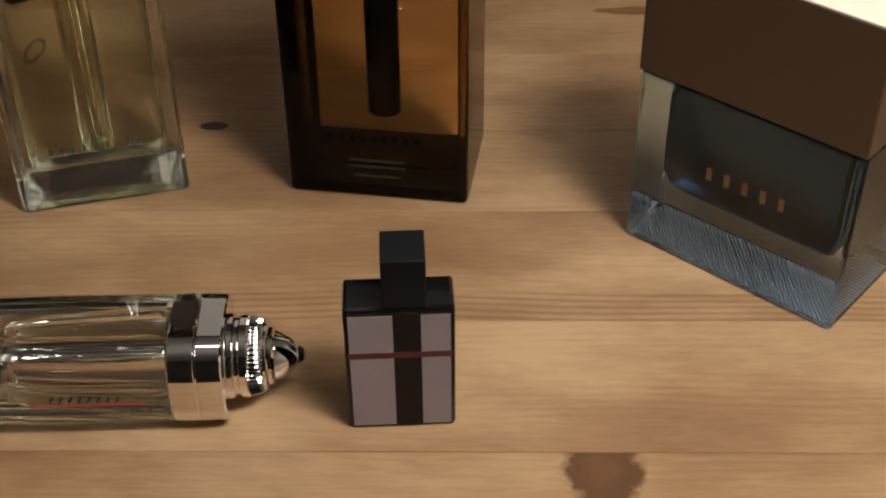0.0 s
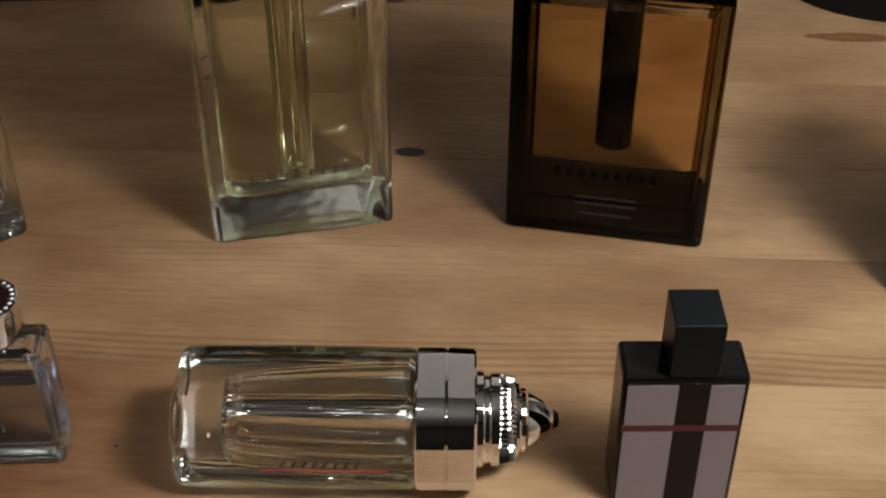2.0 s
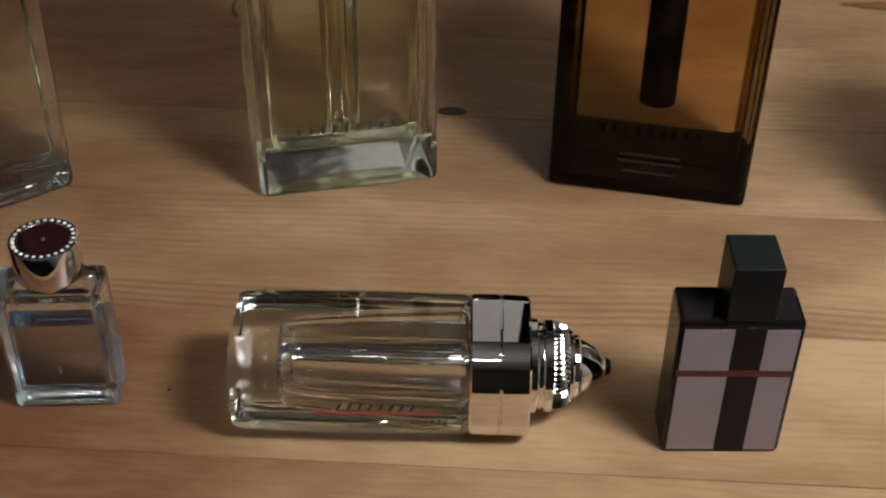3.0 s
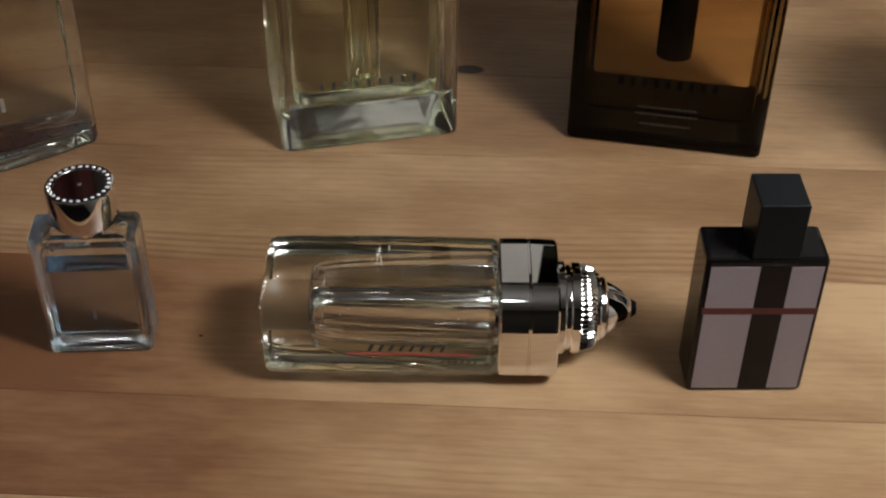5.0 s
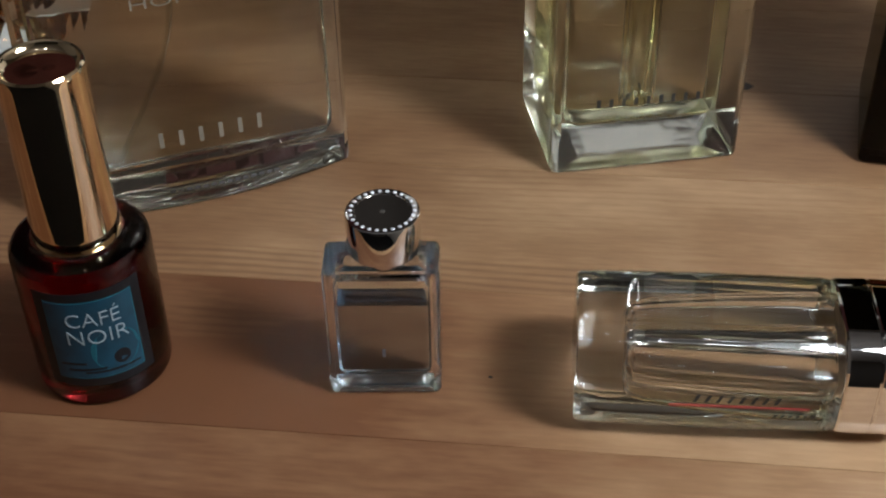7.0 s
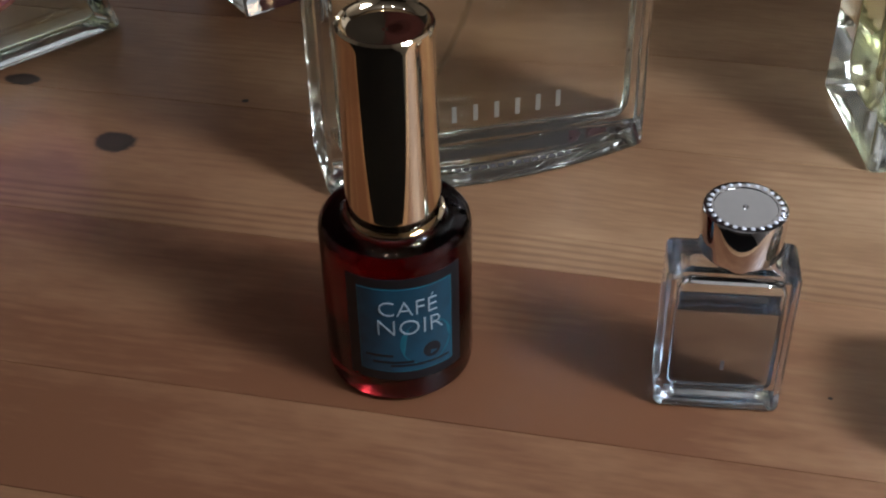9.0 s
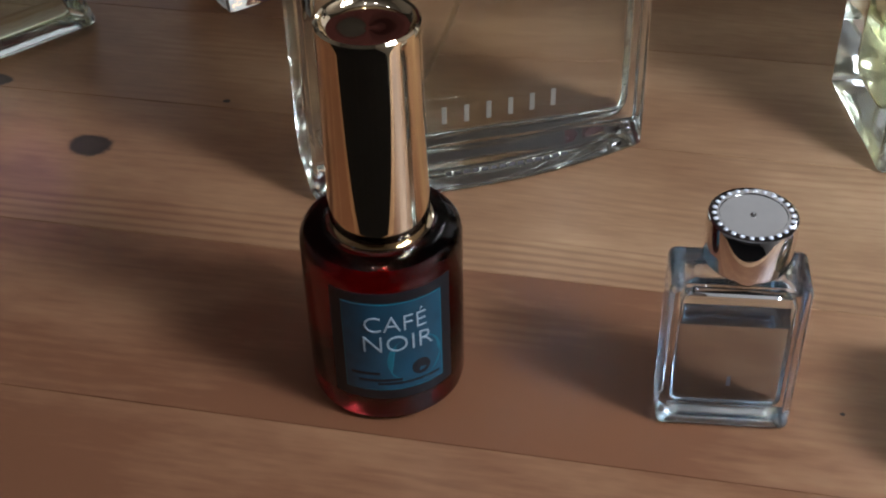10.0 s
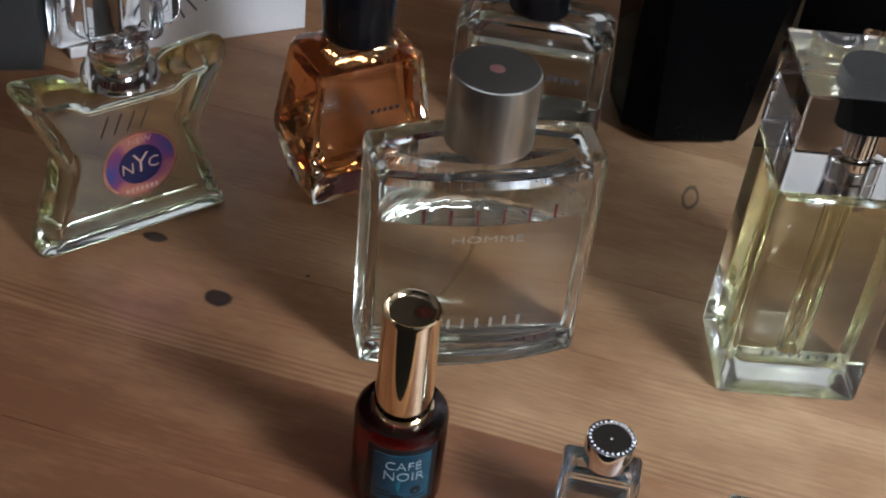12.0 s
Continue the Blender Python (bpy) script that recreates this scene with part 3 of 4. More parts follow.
def red_round_bottle():
    t = thing("round_bottle", -18.93, 19.2, 20.0, "round bottle of dark red perfume with blue label and gold cap", "perfume bottle", "small bottles in the front row")
    R = 1.30
    part("glass_body", lathe([(1.04, 0.02), (1.2, 0.04), (1.28, 0.12), (R, 0.22), (R, 3.02), (1.28, 3.14), (1.21, 3.23), (1.04, 3.28), (0.92, 3.28), (0.88, 3.32), (0.78, 3.35)], 64), RED_GLASS, t)
    cavity(t, lambda d: circle(1.18 - d, 64), [(0.36, 0.2), (0.42, 0.06), (0.52, 0.0), (2.9, 0.0), (3.05, 0.06), (3.15, 0.25), (3.18, 0.5)], 3.17, RED)
    cap = part("cap", lathe([(0.79, 3.3), (0.81, 3.34), (0.80, 3.6), (0.765, 6.7), (0.775, 6.78), (0.77, 6.86), (0.74, 6.9), (0.70, 6.88), (0.66, 6.80), (0.60, 6.76), (0.05, 6.74)], 64), GOLD, t, "tall polished gold cap with a dished top")
    part("cap_foot", lathe([(0.84, 3.27), (0.86, 3.3), (0.85, 3.36), (0.8, 3.37)], 48), GOLD, cap)

    def curved(a0, a1, z0, z1, r, n=16):
        bm = bmesh.new()
        rows = []
        for i in range(n + 1):
            a = (a0 + (a1 - a0) * i / n) / R
            rows.append([bm.verts.new((k * math.sin(a), -k * math.cos(a), z)) for k, z in ((r, z0), (r, z1), (r - 0.012, z1), (r - 0.012, z0))])
        for p, q in zip(rows, rows[1:]):
            for i in range(4):
                j = (i + 1) % 4
                bm.faces.new((p[i], q[i], q[j], p[j]))
        bm.faces.new(rows[0])
        bm.faces.new(rows[-1][::-1])
        return bm

    lab = part("label", curved(-1.04, 1.04, 0.60, 2.86, R + 0.014), LABEL_BLACK, t, "black bordered petrol blue paper label")
    part("label_edge", curved(-0.83, 0.83, 0.80, 2.66, R + 0.018), LABEL_DISC, lab)
    part("label_field", curved(-0.81, 0.81, 0.82, 2.64, R + 0.022), LABEL_BLUE, lab)
    bm = bmesh.new()
    vs = []
    for i in range(40):
        a = 2 * math.pi * i / 40
        q = (0.33 + 0.46 * math.cos(a)) / R
        vs.append(bm.verts.new(((R + 0.025) * math.sin(q), -(R + 0.025) * math.cos(q), 1.42 + 0.5 * math.sin(a))))
    bm.faces.new(vs)
    part("printed_disc", bm, LABEL_DISC, lab, "turquoise disc printed on the label")
    bm = bmesh.new()
    vs = []
    for i in range(24):
        a = 2 * math.pi * i / 24
        q = (0.42 + 0.16 * math.cos(a)) / R
        vs.append(bm.verts.new(((R + 0.027) * math.sin(q), -(R + 0.027) * math.cos(q), 1.22 + 0.17 * math.sin(a))))
    bm.faces.new(vs)
    part("printed_dot", bm, LABEL_BLACK, lab)
    letters("CAFÉ", 0.46, pose(0.03, 0, 2.22), "lettering", PAPER_WHITE, lab, R + 0.03, "white capital lettering", 0.98)
    letters("NOIR", 0.48, pose(0.06, 0, 1.80), "lettering", PAPER_WHITE, lab, R + 0.03, "white capital lettering", 1.02)
    bm = bmesh.new()
    for a0, a1, z in ((-0.72, -0.25, 1.15), (-0.6, 0.1, 1.0), (-0.3, 0.75, 0.92)):
        b2 = curved(a0, a1, z, z + 0.05, R + 0.027, 6)
        me = bpy.data.meshes.new("tmp")
        b2.to_mesh(me)
        bm.from_mesh(me)
        bpy.data.meshes.remove(me)
        b2.free()
    part("printed_leaves", bm, LABEL_BLACK, lab)


check_bottle()
lying_bottle()
blue_mini()
red_round_bottle()


# ---------------------------------------------------------------- tall square bottles
def tall_bottle(fl, fr, depth, shoulder, total, dark):
    x, y, turn, hx = stand(fl, fr, depth)
    hy = depth / 2
    if dark:
        t = thing("tall_bottle", x, y, turn, "tall smoked glass perfume bottle with black tube and amber perfume", "perfume bottle", "large bottles in the back row")
        body, liq, capmat = SMOKE, ORANGE, SMOKE_BASE
    else:
        t = thing("tall_bottle", x, y, turn, "tall clear glass perfume bottle with pale yellow perfume and clear cap", "perfume bottle", "large bottles in the back row")
        body, liq, capmat = GLASS, PALE, ACRYLIC
    part("glass_body", bottle(lambda d: rrect(hx - d, hy - d, max(0.2 - d, 0.02), 5), 0.02, shoulder, 0.1, 0.03 if dark else 0.12, hy * 0.7), (body, body if dark else FROSTED), t)
    wall = 0.27 if dark else 0.4

    def plan(d):
        return rrect(hx - wall - d, 0.9 - d, 0.3)

    lo = 0.5 if dark else 0.85
    cavity(t, plan, [(lo - 0.04, 0.55), (lo, 0.3), (lo + 0.08, 0.13), (lo + 0.22, 0.04), (lo + 0.5, 0.0), (shoulder - 0.45, 0.0), (shoulder - 0.25, 0.15), (shoulder - 0.2, 0.4)], shoulder - 0.62, liq)
    if dark:
        # tint slabs added inside the glass: shaded look on the left, lit on the right
        for sx, tint in ((-1, glass("left_edge_tint", (0.13, 0.14, 0.12), 1.0)), (1, glass("right_edge_tint", (0.62, 0.56, 0.45), 1.0))):
            part("edge_tint", box(sx * hx - 0.1 - sx * 0.15, sx * hx + 0.1 - sx * 0.15, -hy + 0.06, hy - 0.06, 0.46, shoulder - 0.1), tint, t, "tint slab added inside to deepen the smoked glass edge")
        part("glass_base", box(-hx + 0.04, hx - 0.04, -hy + 0.04, hy - 0.04, 0.09, 0.43), BLACK_DEEP, t, "thick dark smoked glass base")
        part("tube", lathe([(0.42, 1.98), (0.45, 2.01), (0.45, shoulder - 0.3)], 40), BLACK_DEEP, t, "thick black tube inside the bottle")
    else:
        bm = bmesh.new()
        ring = []
        for i in range(48):
            a = 2 * math.pi * i / 48
            k = 0.44 if i % 6 < 3 else 0.39
            ring.append((k * math.cos(a), k * math.sin(a)))
        loft([(1.15, inset(ring, 0.95)), (1.18, ring), (shoulder - 0.3, ring)], bm=bm)
        part("tube", bm, glass("ribbed_tube", (0.96, 0.95, 0.85), 0.80, 0.02), t, "ribbed clear tube inside the bottle")
    z0 = shoulder + 0.03
    cap = part("cap", block(hx - 0.02, hy - 0.02, z0, total, 0.05, 0.08), capmat, t, "smoked square cap" if dark else "clear acrylic square cap")
    part("cap_core", lathe([(0.94, total - 1.45), (0.97, total - 1.4), (0.97, total - 0.12), (0.94, total - 0.08)], 48), BLACK_DEEP, cap, "matt black core disc")
    part("pump", lathe([(0.8, z0 + 0.05), (0.8, z0 + 0.7), (0.72, z0 + 0.75), (0.5, z0 + 0.8), (0.5, total - 1.5)], 40), BLACK if dark else CHROME, cap)
    f = -hy - 0.004
    if dark:
        bars(9, 2.6, 0.24, pose(-0.05, f, 1.92), "lettering", BLACK_DEEP, t, 0.45)
        for z, w in ((1.22, 1.5), (1.02, 1.6), (0.72, 1.3)):
            bars(12, w, 0.05, pose(0.0, f, z), "small_print", INK_DIM, t, 0.7)
    else:
        bars(9, 2.6, 0.2, pose(-0.05, f, 1.86), "lettering", INK_DIM, t, 0.3)
        letters("COLOGNE", 0.31, pose(0.0, f, 1.42), "lettering", INK_BLACK, t, 0, "small black capital lettering", 1.05)
    return t


tall_bottle((-10.44, 26.27), (-6.08, 27.42), 3.55, 8.05, 11.3, False)
tall_bottle((-3.30, 27.41), (1.58, 26.71), 3.55, 6.65, 10.2, True)


def brown_cap_bottle():
    x, y, turn, hx = stand((5.74, 25.50), (10.31, 21.60), 3.3)
    hy = 1.65
    t = thing("wide_bottle", x, y, turn, "square grey glass bottle with teal perfume and big brown cap", "perfume bottle", "large bottles in the back row")
    part("glass_body", block(hx, hy, 0.02, 5.0, 0.07, 0.12, 4), GREY_GLASS, t)
    bm = bmesh.new()
    rings = []
    for u, s in ((-2.35, 0.55), (-2.28, 0.8), (-2.05, 0.95), (-1.6, 1.0), (1.6, 1.0), (2.3, 1.0), (2.5, 0.95), (2.58, 0.7)):
        rings.append((u, [(-(q + 3.3), p) for p, q in rrect(1.2 * s, 1.6 * s, 0.55 * s, 5)]))
    loft(rings, bm=bm)
    part("liquid", moved(bm, pose(0, 0, 0, 0, 90, 0)), TEAL[0], t, "dark teal perfume in a rounded chamber")
    bm = bmesh.new()
    for i in range(44):
        for j in range(24):
            px, py = -hx + 0.2 + (i + (j % 2) * 0.5) * (2 * hx - 0.4) / 44, -hy + 0.2 + j * (2 * hy - 0.4) / 24
            v = [bm.verts.new((px + 0.062 * math.cos(k * math.pi / 3 + 0.5), py + 0.062 * math.sin(k * math.pi / 3 + 0.5), 0.12)) for k in range(6)]
            tip = bm.verts.new((px, py, 0.165))
            for k in range(6):
                bm.faces.new((v[k], v[(k + 1) % 6], tip))
    part("textured_base", bm, surface("silvered_glass_texture", (0.46, 0.49, 0.55), 0.4, 0.35, 0.25, 700, 0.0), t, "silvery beaded texture under the glass", "stuff")
    cap = part("cap", block(hx + 0.02, hy + 0.02, 5.03, 8.22, 0.04, 0.05), BROWN_CAP, t, "large square brown cap")
    # cream colour stands in for lamp light and reflection on the brown cap's top
    part("cap_top", block(hx - 0.01, hy - 0.01, 8.2, 8.26, 0.02, 0.05), LIT_TOP, cap, "cap top coloured cream for the lamp light on it")
    bars(5, 2.5, 0.36, pose(0.1, -1.23, 2.75), "lettering", INK_BRONZE, t, 0.3)


brown_cap_bottle()


def bowed_bottle():
    x, y, turn, hx = stand((-21.45, 23.45), (-15.2, 26.5), 1.95)
    t = thing("wide_bottle", x, y, turn, "wide bowed clear glass perfume bottle with grey metal cap", "perfume bottle", "large bottles in the back row")
    hs, bow = 0.98, 0.45

    def plan(d):
        return bowed(hx - d, hs - d, bow, 0.12)

    part("glass_body", loft([(0.3, plan(0.8)), (0.27, plan(0.6)), (0.17, plan(0.4)), (0.05, plan(0.25)), (0.02, plan(0.16)), (0.02, plan(0.09)), (0.05, plan(0.03)), (0.12, plan(0)), (7.45, plan(0.0)), (7.62, plan(0.05)), (7.72, plan(0.16)), (7.8, bowed(hx - 0.6, hs - 0.35, bow, 0.12)), (7.9, bowed(1.3, 0.7, 0.3, 0.1))]), GLASS, t)
    cavity(t, lambda d: bowed(hx - 0.38 - d, hs - 0.3 - d, bow - 0.05, 0.2), [(0.68, 0.5), (0.72, 0.3), (0.8, 0.12), (1.0, 0.02), (1.2, 0.0), (6.9, 0.0), (7.15, 0.12), (7.3, 0.45)], 5.6, CLEAR_LIQUID)
    cu = bpy.data.curves.new("dip_tube", "CURVE")
    cu.dimensions, cu.bevel_depth, cu.bevel_resolution = "3D", 0.0006, 2
    sp = cu.splines.new("BEZIER")
    sp.bezier_points.add(2)
    for q, c in zip(sp.bezier_points, ((0, 0, 7.2), (-0.25, 0, 4.0), (-1.7, -0.1, 1.0))):
        q.co = Vector(c) * CM
        q.handle_left_type = q.handle_right_type = "AUTO"
    tube = new("dip_tube", cu)
    cu.materials.append(glass("dip_tube_plastic", (0.9, 0.9, 0.86), 1.08, 0.2))
    tube.parent = t
    cap = part("cap", lathe([(1.26, 7.85), (1.30, 7.9), (1.31, 8.0), (1.29, 10.1), (1.27, 10.19), (1.23, 10.22)], 64), BRUSHED, t, "brushed grey metal cap")
    part("cap_emblem", lathe([(0.2, 10.21), (0.22, 10.23), (0.19, 10.235)], 24), surface("dull_red_print", (0.14, 0.06, 0.05), 0.5), cap, "faint red emblem as a plain shape")

    def front(px):
        return bow * (px / hx) ** 2

    f = -hs - bow - 0.01
    bars(6, 2.65, 0.38, pose(0.23, f, 1.9), "lettering", INK_GOLD, t, 0.22, bow=lambda px: front(px + 0.23))
    bars(6, 4.7, 0.52, pose(0.0, f, 6.1), "lettering", MAROON, t, 0.1, bow=front)
    letters("HOMME", 0.36, pose(0.0, f - 0.002, 5.25), "lettering", INK_GOLD, t, 0, "pale gold capital lettering", 1.7)
    bars(14, 2.6, 0.07, pose(0.4, f, 0.5), "small_print", INK_GREY, t, 0.7, bow=front)


bowed_bottle()


def star_bottle():
    x, y, turn, hw = stand((-32.5, 23.95), (-28.15, 29.2), 1.8)
    t = thing("star_bottle", x, y, turn, "star shaped clear glass perfume bottle with city emblem and clear stopper", "perfume bottle", "large bottles in the back row")
    half = [(3.45, 0.0), (2.42, 3.55), (3.66, 6.5), (1.75, 6.32), (1.3, 5.95)]
    corners = [Vector(p) for p in half + [(-px, pz) for px, pz in half[::-1]]]
    bend = [0.18, 0.5, 0.22, 0.25, 0.2, 0.2, 0.25, 0.22, 0.5, 0.18]

    def drawn_in(d):
        """The outline drawn in by d, with rounded corners."""
        n = len(corners)
        moved_in = []
        for i in range(n):
            a, b, c = corners[i - 1], corners[i], corners[(i + 1) % n]
            e1, e2 = (b - a).normalized(), (c - b).normalized()
            n1, n2 = Vector((-e1.y, e1.x)), Vector((-e2.y, e2.x))
            m = (n1 + n2).normalized()
            moved_in.append(b + m * d / max(0.5, m.dot(n1)))
        res = []
        for i in range(n):
            a, b, c = moved_in[i - 1], moved_in[i], moved_in[(i + 1) % n]
            p, q = b + (a - b).normalized() * bend[i], b + (c - b).normalized() * bend[i]
            for k in range(6):
                u = k / 5
                v = p * (1 - u) ** 2 + b * 2 * u * (1 - u) + q * u * u
                res.append((v.x, v.y))
        return res

    def slab(steps):
        return moved(loft([(-d, drawn_in(i)) for d, i in steps]), pose(0, 0, 0, 90, 0, 0))

    rim = [(0.9 * math.sin(k), 0.42 * (1 - math.cos(k))) for k in [radians(8 * i) for i in range(-9, 10)]]
    part("star_body", slab([(0.78, 0.62), (0.84, 0.46)] + rim[::-1] + [(-0.84, 0.46), (-0.78, 0.62)]), GLASS, t)
    part("liquid", slab([(0.48, 0.66), (0.54, 0.60), (0.55, 0.56), (0.5, 0.52), (-0.5, 0.52), (-0.55, 0.56), (-0.54, 0.60), (-0.48, 0.66)]), PALE[0], t, "pale yellow perfume")
    part("collar", lathe([(1.2, 5.96), (1.26, 6.04), (1.2, 6.3), (1.0, 6.6), (0.95, 6.95), (0.9, 7.0)], 48), ACRYLIC, t, "clear flared collar")
    part("pump", lathe([(0.55, 6.1), (0.6, 6.15), (0.6, 6.9), (0.88, 7.02), (0.92, 7.06), (0.92, 7.14), (0.84, 7.18), (0.84, 7.24), (0.92, 7.28), (0.92, 7.36), (0.84, 7.4), (0.84, 7.46)], 48), CHROME, t, "ribbed chrome pump")
    bm = bmesh.new()
    lobes = []
    for i in range(60):
        a = 2 * math.pi * i / 60
        k = 1.3 + 0.42 * math.cos(6 * a)
        lobes.append((1.25 * k * math.cos(a), 0.62 * k * math.sin(a)))
    loft([(7.47, inset(lobes, 0.5)), (7.52, inset(lobes, 0.88)), (7.66, inset(lobes, 0.98)), (7.9, lobes), (9.3, lobes), (9.5, inset(lobes, 0.92)), (9.6, inset(lobes, 0.7))], bm=bm)
    part("stopper", bm, ACRYLIC, t, "clear star shaped stopper")
    f = -0.79

    def disc(r, z, yy, px):
        return moved(lathe([(r, 0), (r, 0.012)], 48), pose(px, f - yy, z, 90, 0, 0))

    em = part("emblem", disc(1.32, 2.95, 0.0, 0.15), FOIL, t, "round pink copper foil emblem with deep purple middle")
    part("emblem_field", disc(1.2, 2.95, 0.01, 0.15), HOLOGRAM, em)
    part("emblem_middle", disc(0.76, 2.95, 0.02, 0.15), PURPLE, em)
    at = f - 0.04
    letters("N", 0.62, pose(-0.30, at, 2.86), "lettering", INK_FOIL, em, 0, "", 1.0)
    letters("Y", 1.12, pose(0.15, at, 2.98), "lettering", INK_FOIL, em, 0, "", 0.9)
    letters("C", 0.62, pose(0.60, at, 2.92), "lettering", INK_FOIL, em, 0, "", 1.0)
    letters("NEW", 0.30, pose(0.15, at, 3.92), "lettering", INK_FOIL, em, 0, "", 1.2)
    bars(7, 1.2, 0.16, pose(0.15, at, 1.98), "small_print", INK_FOIL, em, 0.6)
    bars(4, 1.8, 0.75, pose(-0.3, f - 0.01, 4.75), "script_lettering", INK_BLACK, t, 0.1, slant=0.4)


star_bottle()


def amber_bottle():
    t = thing("faceted_bottle", -25.05, 33.1, 45.0, "faceted clear bottle of amber perfume with black cap", "perfume bottle", "large bottles in the back row")

    def plan(s, cf=0.08, cl=0.3):
        """Rectangle with its own chamfer on the front corner (cf) and on the others (cl)."""
        h, d = 2.4 * s, 1.75 * s
        pts = []
        for px, py, c, first in ((h, -d, cl, "y"), (h, d, cl, "x"), (-h, d, cl, "y"), (-h, -d, cf, "x")):
            a, b = (px - math.copysign(c, px), py), (px, py - math.copysign(c, py))
            pts += [a, b] if first == "y" and px > 0 and py < 0 or px < 0 and py > 0 and first == "q" else [b, a] if px > 0 else [a, b] if py > 0 else [b, a]
        return pts

    part("glass_body", loft([(0.02, plan(0.93, 0.05, 1.15)), (0.06, plan(0.94, 0.05, 1.15)), (1.55, plan(1.03, 0.08, 0.5)), (1.9, plan(1.03, 0.1, 0.35)), (5.05, plan(0.84, 0.1, 0.3)), (5.2, plan(0.80, 0.1, 0.3)), (5.45, plan(0.56, 0.1, 0.3)), (5.6, plan(0.48, 0.1, 0.3))]), GLASS, t)
    part("liquid", loft([(0.85, plan(0.52, 0.2, 0.9)), (0.95, plan(0.70, 0.2, 0.9)), (1.75, plan(0.90, 0.2, 0.4)), (4.6, plan(0.74, 0.2, 0.3)), (4.8, plan(0.66, 0.2, 0.3)), (4.9, plan(0.5, 0.2, 0.3))], top_slot=1), AMBER, t)
    part("neck", lathe([(0.7, 5.6), (0.7, 5.8)], 32), CHROME, t)
    part("cap", lathe([(1.15, 5.72), (1.22, 5.78), (1.26, 6.4), (1.34, 8.2), (1.28, 8.35), (1.0, 8.4)], 48), BLACK, t, "round black cap")
    bars(5, 1.2, 0.16, pose(0.3, -1.76, 3.6), "lettering", INK_BLACK, t, 0.6)


amber_bottle()


# ---------------------------------------------------------------- things further back
def back_bottle():
    t = thing("square_bottle", -19.9, 39.8, 7.0, "clear square glass perfume bottle with round black cap", "perfume bottle", "bottles at the back")
    part("glass_body", loft([(0.02, rrect(2.95, 1.4, 0.3)), (0.06, rrect(3.02, 1.48, 0.35)), (3.7, rrect(3.02, 1.48, 0.35)), (4.2, rrect(2.6, 1.2, 0.5)), (4.4, rrect(1.3, 0.9, 0.5))]), GLASS, t)
    cavity(t, lambda d: rrect(2.55 - d, 1.1 - d, 0.4), [(0.7, 0.2), (0.8, 0.0), (3.5, 0.0), (3.8, 0.4), (3.9, 0.8)], 3.0, CLEAR_LIQUID)
    part("cap", lathe([(1.1, 4.42), (1.18, 4.5), (1.2, 6.3), (1.1, 6.4)], 40), BLACK, t, "round black cap")
    bars(6, 1.6, 0.25, pose(1.2, -1.5, 2.3), "lettering", INK_GREY, t)


def black_bottle():
    t = thing("black_bottle", -13.8, 41.2, 22.0, "large black faceted perfume bottle with narrow foot", "perfume bottle", "bottles at the back")

    def plan(s, k):
        h, d = 2.75 * s, 2.2 * s
        return [(h, -d + k), (h, d - k), (h - k, d), (-h + k, d), (-h, d - k), (-h, -d + k), (-h + k, -d), (h - k, -d)]

    part("foot", loft([(0, plan(0.6, 0.5)), (0.5, plan(0.62, 0.5))]), BLACK_DEEP, t)
    part("body", loft([(0.5, plan(0.98, 1.1)), (0.6, plan(1.0, 1.1)), (8.3, plan(1.12, 0.8)), (8.8, plan(1.05, 0.8))]), BLACK_DEEP, t)
    part("cap", block(1.5, 1.4, 8.8, 11.5, 0.1), BLACK_DEEP, t)
    bars(4, 1.1, 0.18, pose(0.4, -2.5, 7.2), "lettering", INK_RED, t, 0.6)


def far_bottle():
    x, y, turn, hx = stand((-7.74, 40.47), (-4.92, 40.55), 2.2)
    t = thing("square_bottle", x, y, turn, "small clear square glass bottle with pale pink perfume", "perfume bottle", "bottles at the back")
    part("glass_body", block(hx, 1.1, 0.02, 5.0, 0.08, 0.15), GLASS, t)
    cavity(t, lambda d: rrect(hx - 0.2 - d, 0.85 - d, 0.2), [(0.7, 0.15), (0.8, 0.0), (4.5, 0.0), (4.7, 0.2)], 3.8, liquid("pale_pink_liquid", (0.9, 0.8, 0.78)))
    part("cap", block(0.9, 0.8, 5.0, 7.4, 0.08), CHROME, t)


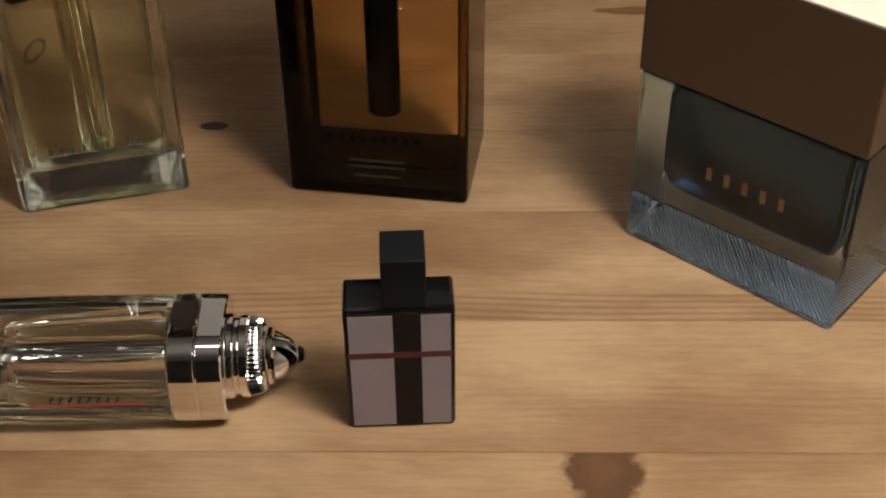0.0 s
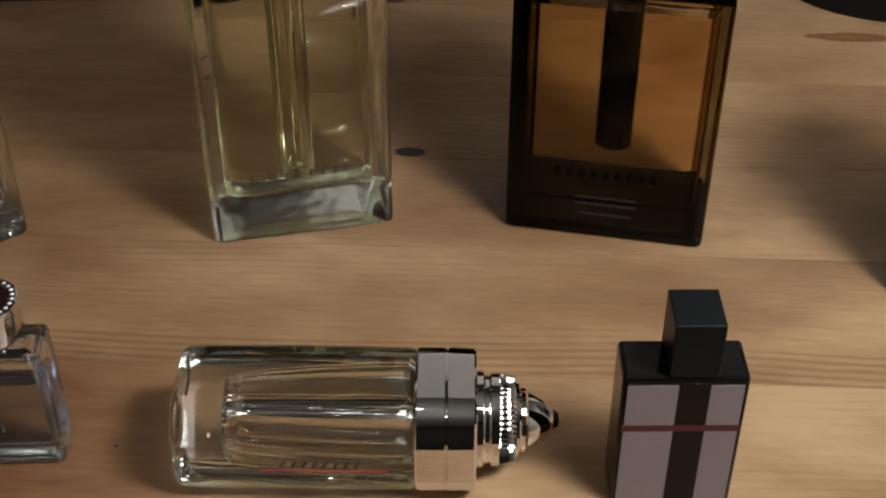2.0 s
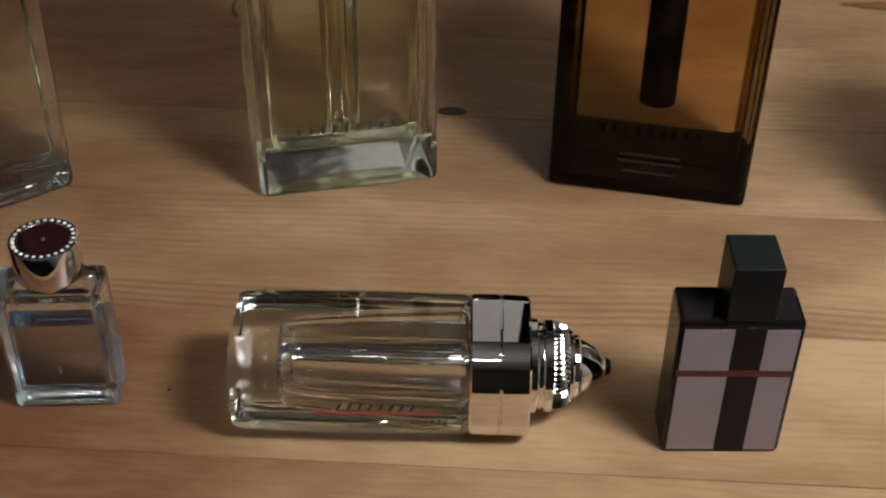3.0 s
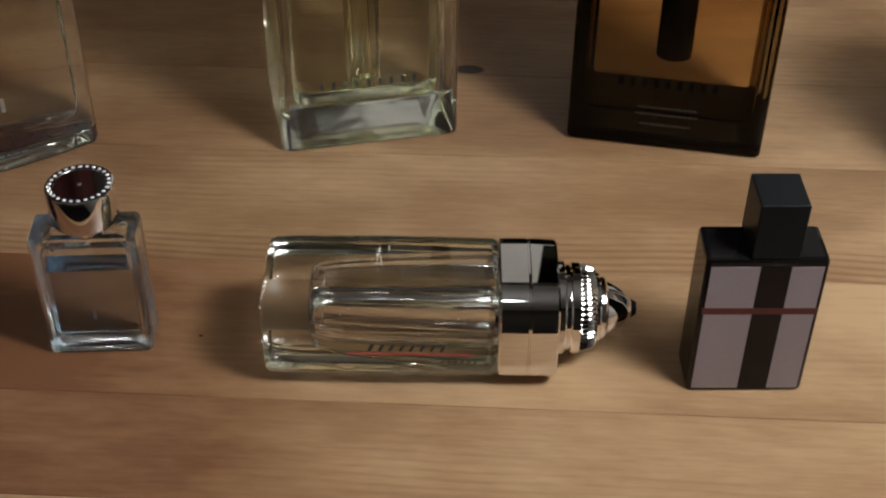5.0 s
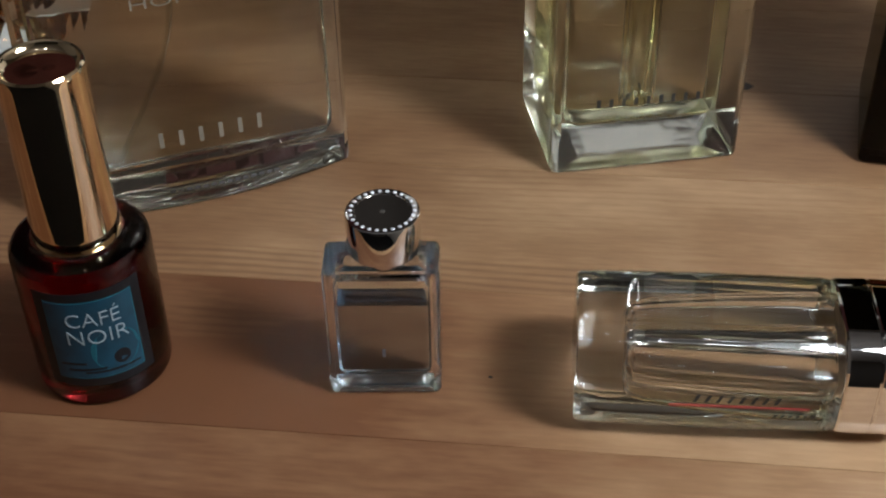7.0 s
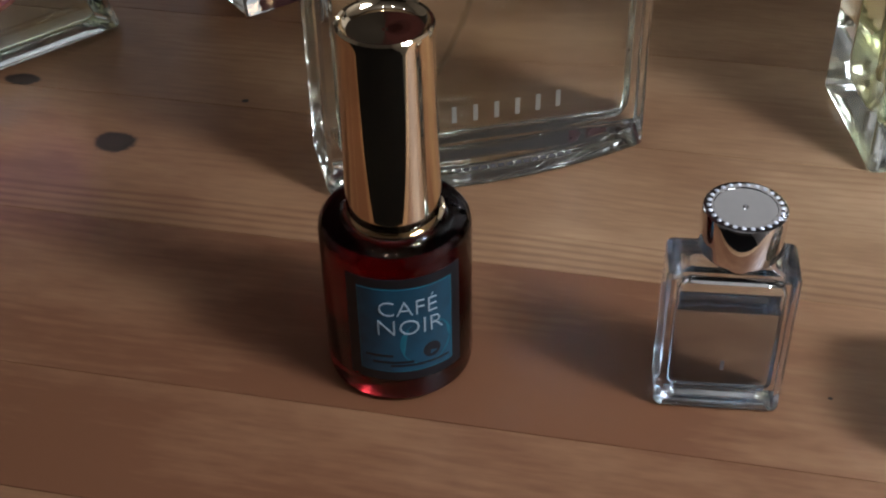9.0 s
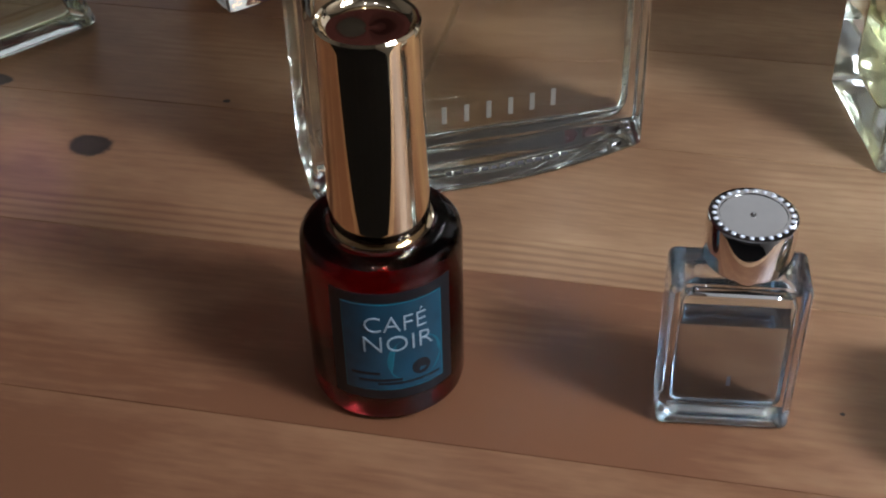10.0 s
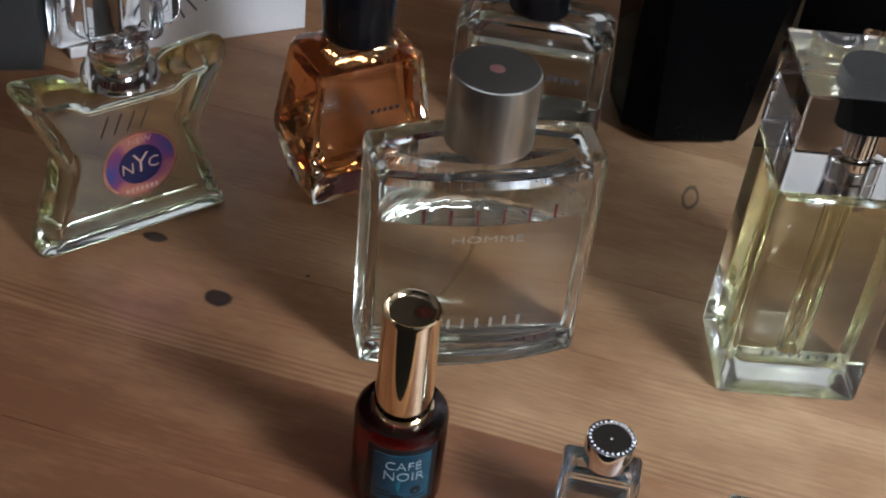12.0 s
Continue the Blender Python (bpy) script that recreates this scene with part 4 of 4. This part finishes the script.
def back_things():
    t = thing("round_black_box", 9.2, 42.7, 0, "round black lidded box standing on the table", "box")
    part("box_body", lathe([(4.2, 0), (4.3, 0.1), (4.32, 3.2)], 72), BLACK_MATT, t)
    part("lid", lathe([(4.4, 3.1), (4.45, 3.2), (4.45, 5.0), (4.3, 5.15)], 72), BLACK_MATT, t)
    t = thing("brown_bottle", 2.6, 43.3, 40, "small red brown glass bottle with black cap", "perfume bottle", "bottles at the back")
    part("glass_body", block(1.35, 1.35, 0, 5.2, 0.12), surface("red_brown_glass", (0.085, 0.024, 0.018), 0.1, 0.0, 0.2, 400, 0.0), t)
    part("cap", lathe([(0.8, 5.2), (0.85, 5.3), (0.85, 7.0), (0.8, 7.1)], 32), BLACK, t)
    x, y, turn, hx = stand((-37.65, 35.45), (-29.95, 41.55), 6.0)
    t = thing("perfume_box", x, y, turn, "white card perfume box with grey fan drawing", "box")
    part("carton", block(hx, 3.0, 0, 9.5, 0.05), CARD_WHITE, t)
    bm = bmesh.new()
    for i in range(13):
        a = radians(200 + 140 * i / 12)
        m = pose(-1.4, -3.006, 3.9) @ pose(0, 0, 0, 0, -math.degrees(a), 0)
        moved_box = box(1.2, 2.9, -0.004, 0.004, -0.05, 0.05)
        moved(moved_box, m)
        me = bpy.data.meshes.new("tmp")
        moved_box.to_mesh(me)
        bm.from_mesh(me)
        bpy.data.meshes.remove(me)
        moved_box.free()
    part("fan_print", bm, INK_GREY, t, "grey printed fan of short bars")
    bars(4, 3.2, 0.9, pose(2.4, -3.006, 2.9), "script_lettering", INK_BLACK, t, 0.12, slant=0.4)
    bars(8, 1.4, 0.14, pose(3.3, -3.006, 1.9), "small_print", INK_GREY, t)
    t = thing("black_box", -3.5, 49.0, 2, "long black card box behind the bottles", "box")
    part("carton", block(6.5, 1.6, 0, 9.0, 0.05), BLACK_DEEP, t)
    t = thing("grey_box", -41.5, 35.2, 25, "dark grey card box at the end of the row", "box")
    part("carton", block(2.6, 2.2, 0, 11, 0.05), CARD_GREY, t)


back_bottle()
black_bottle()
far_bottle()
back_things()
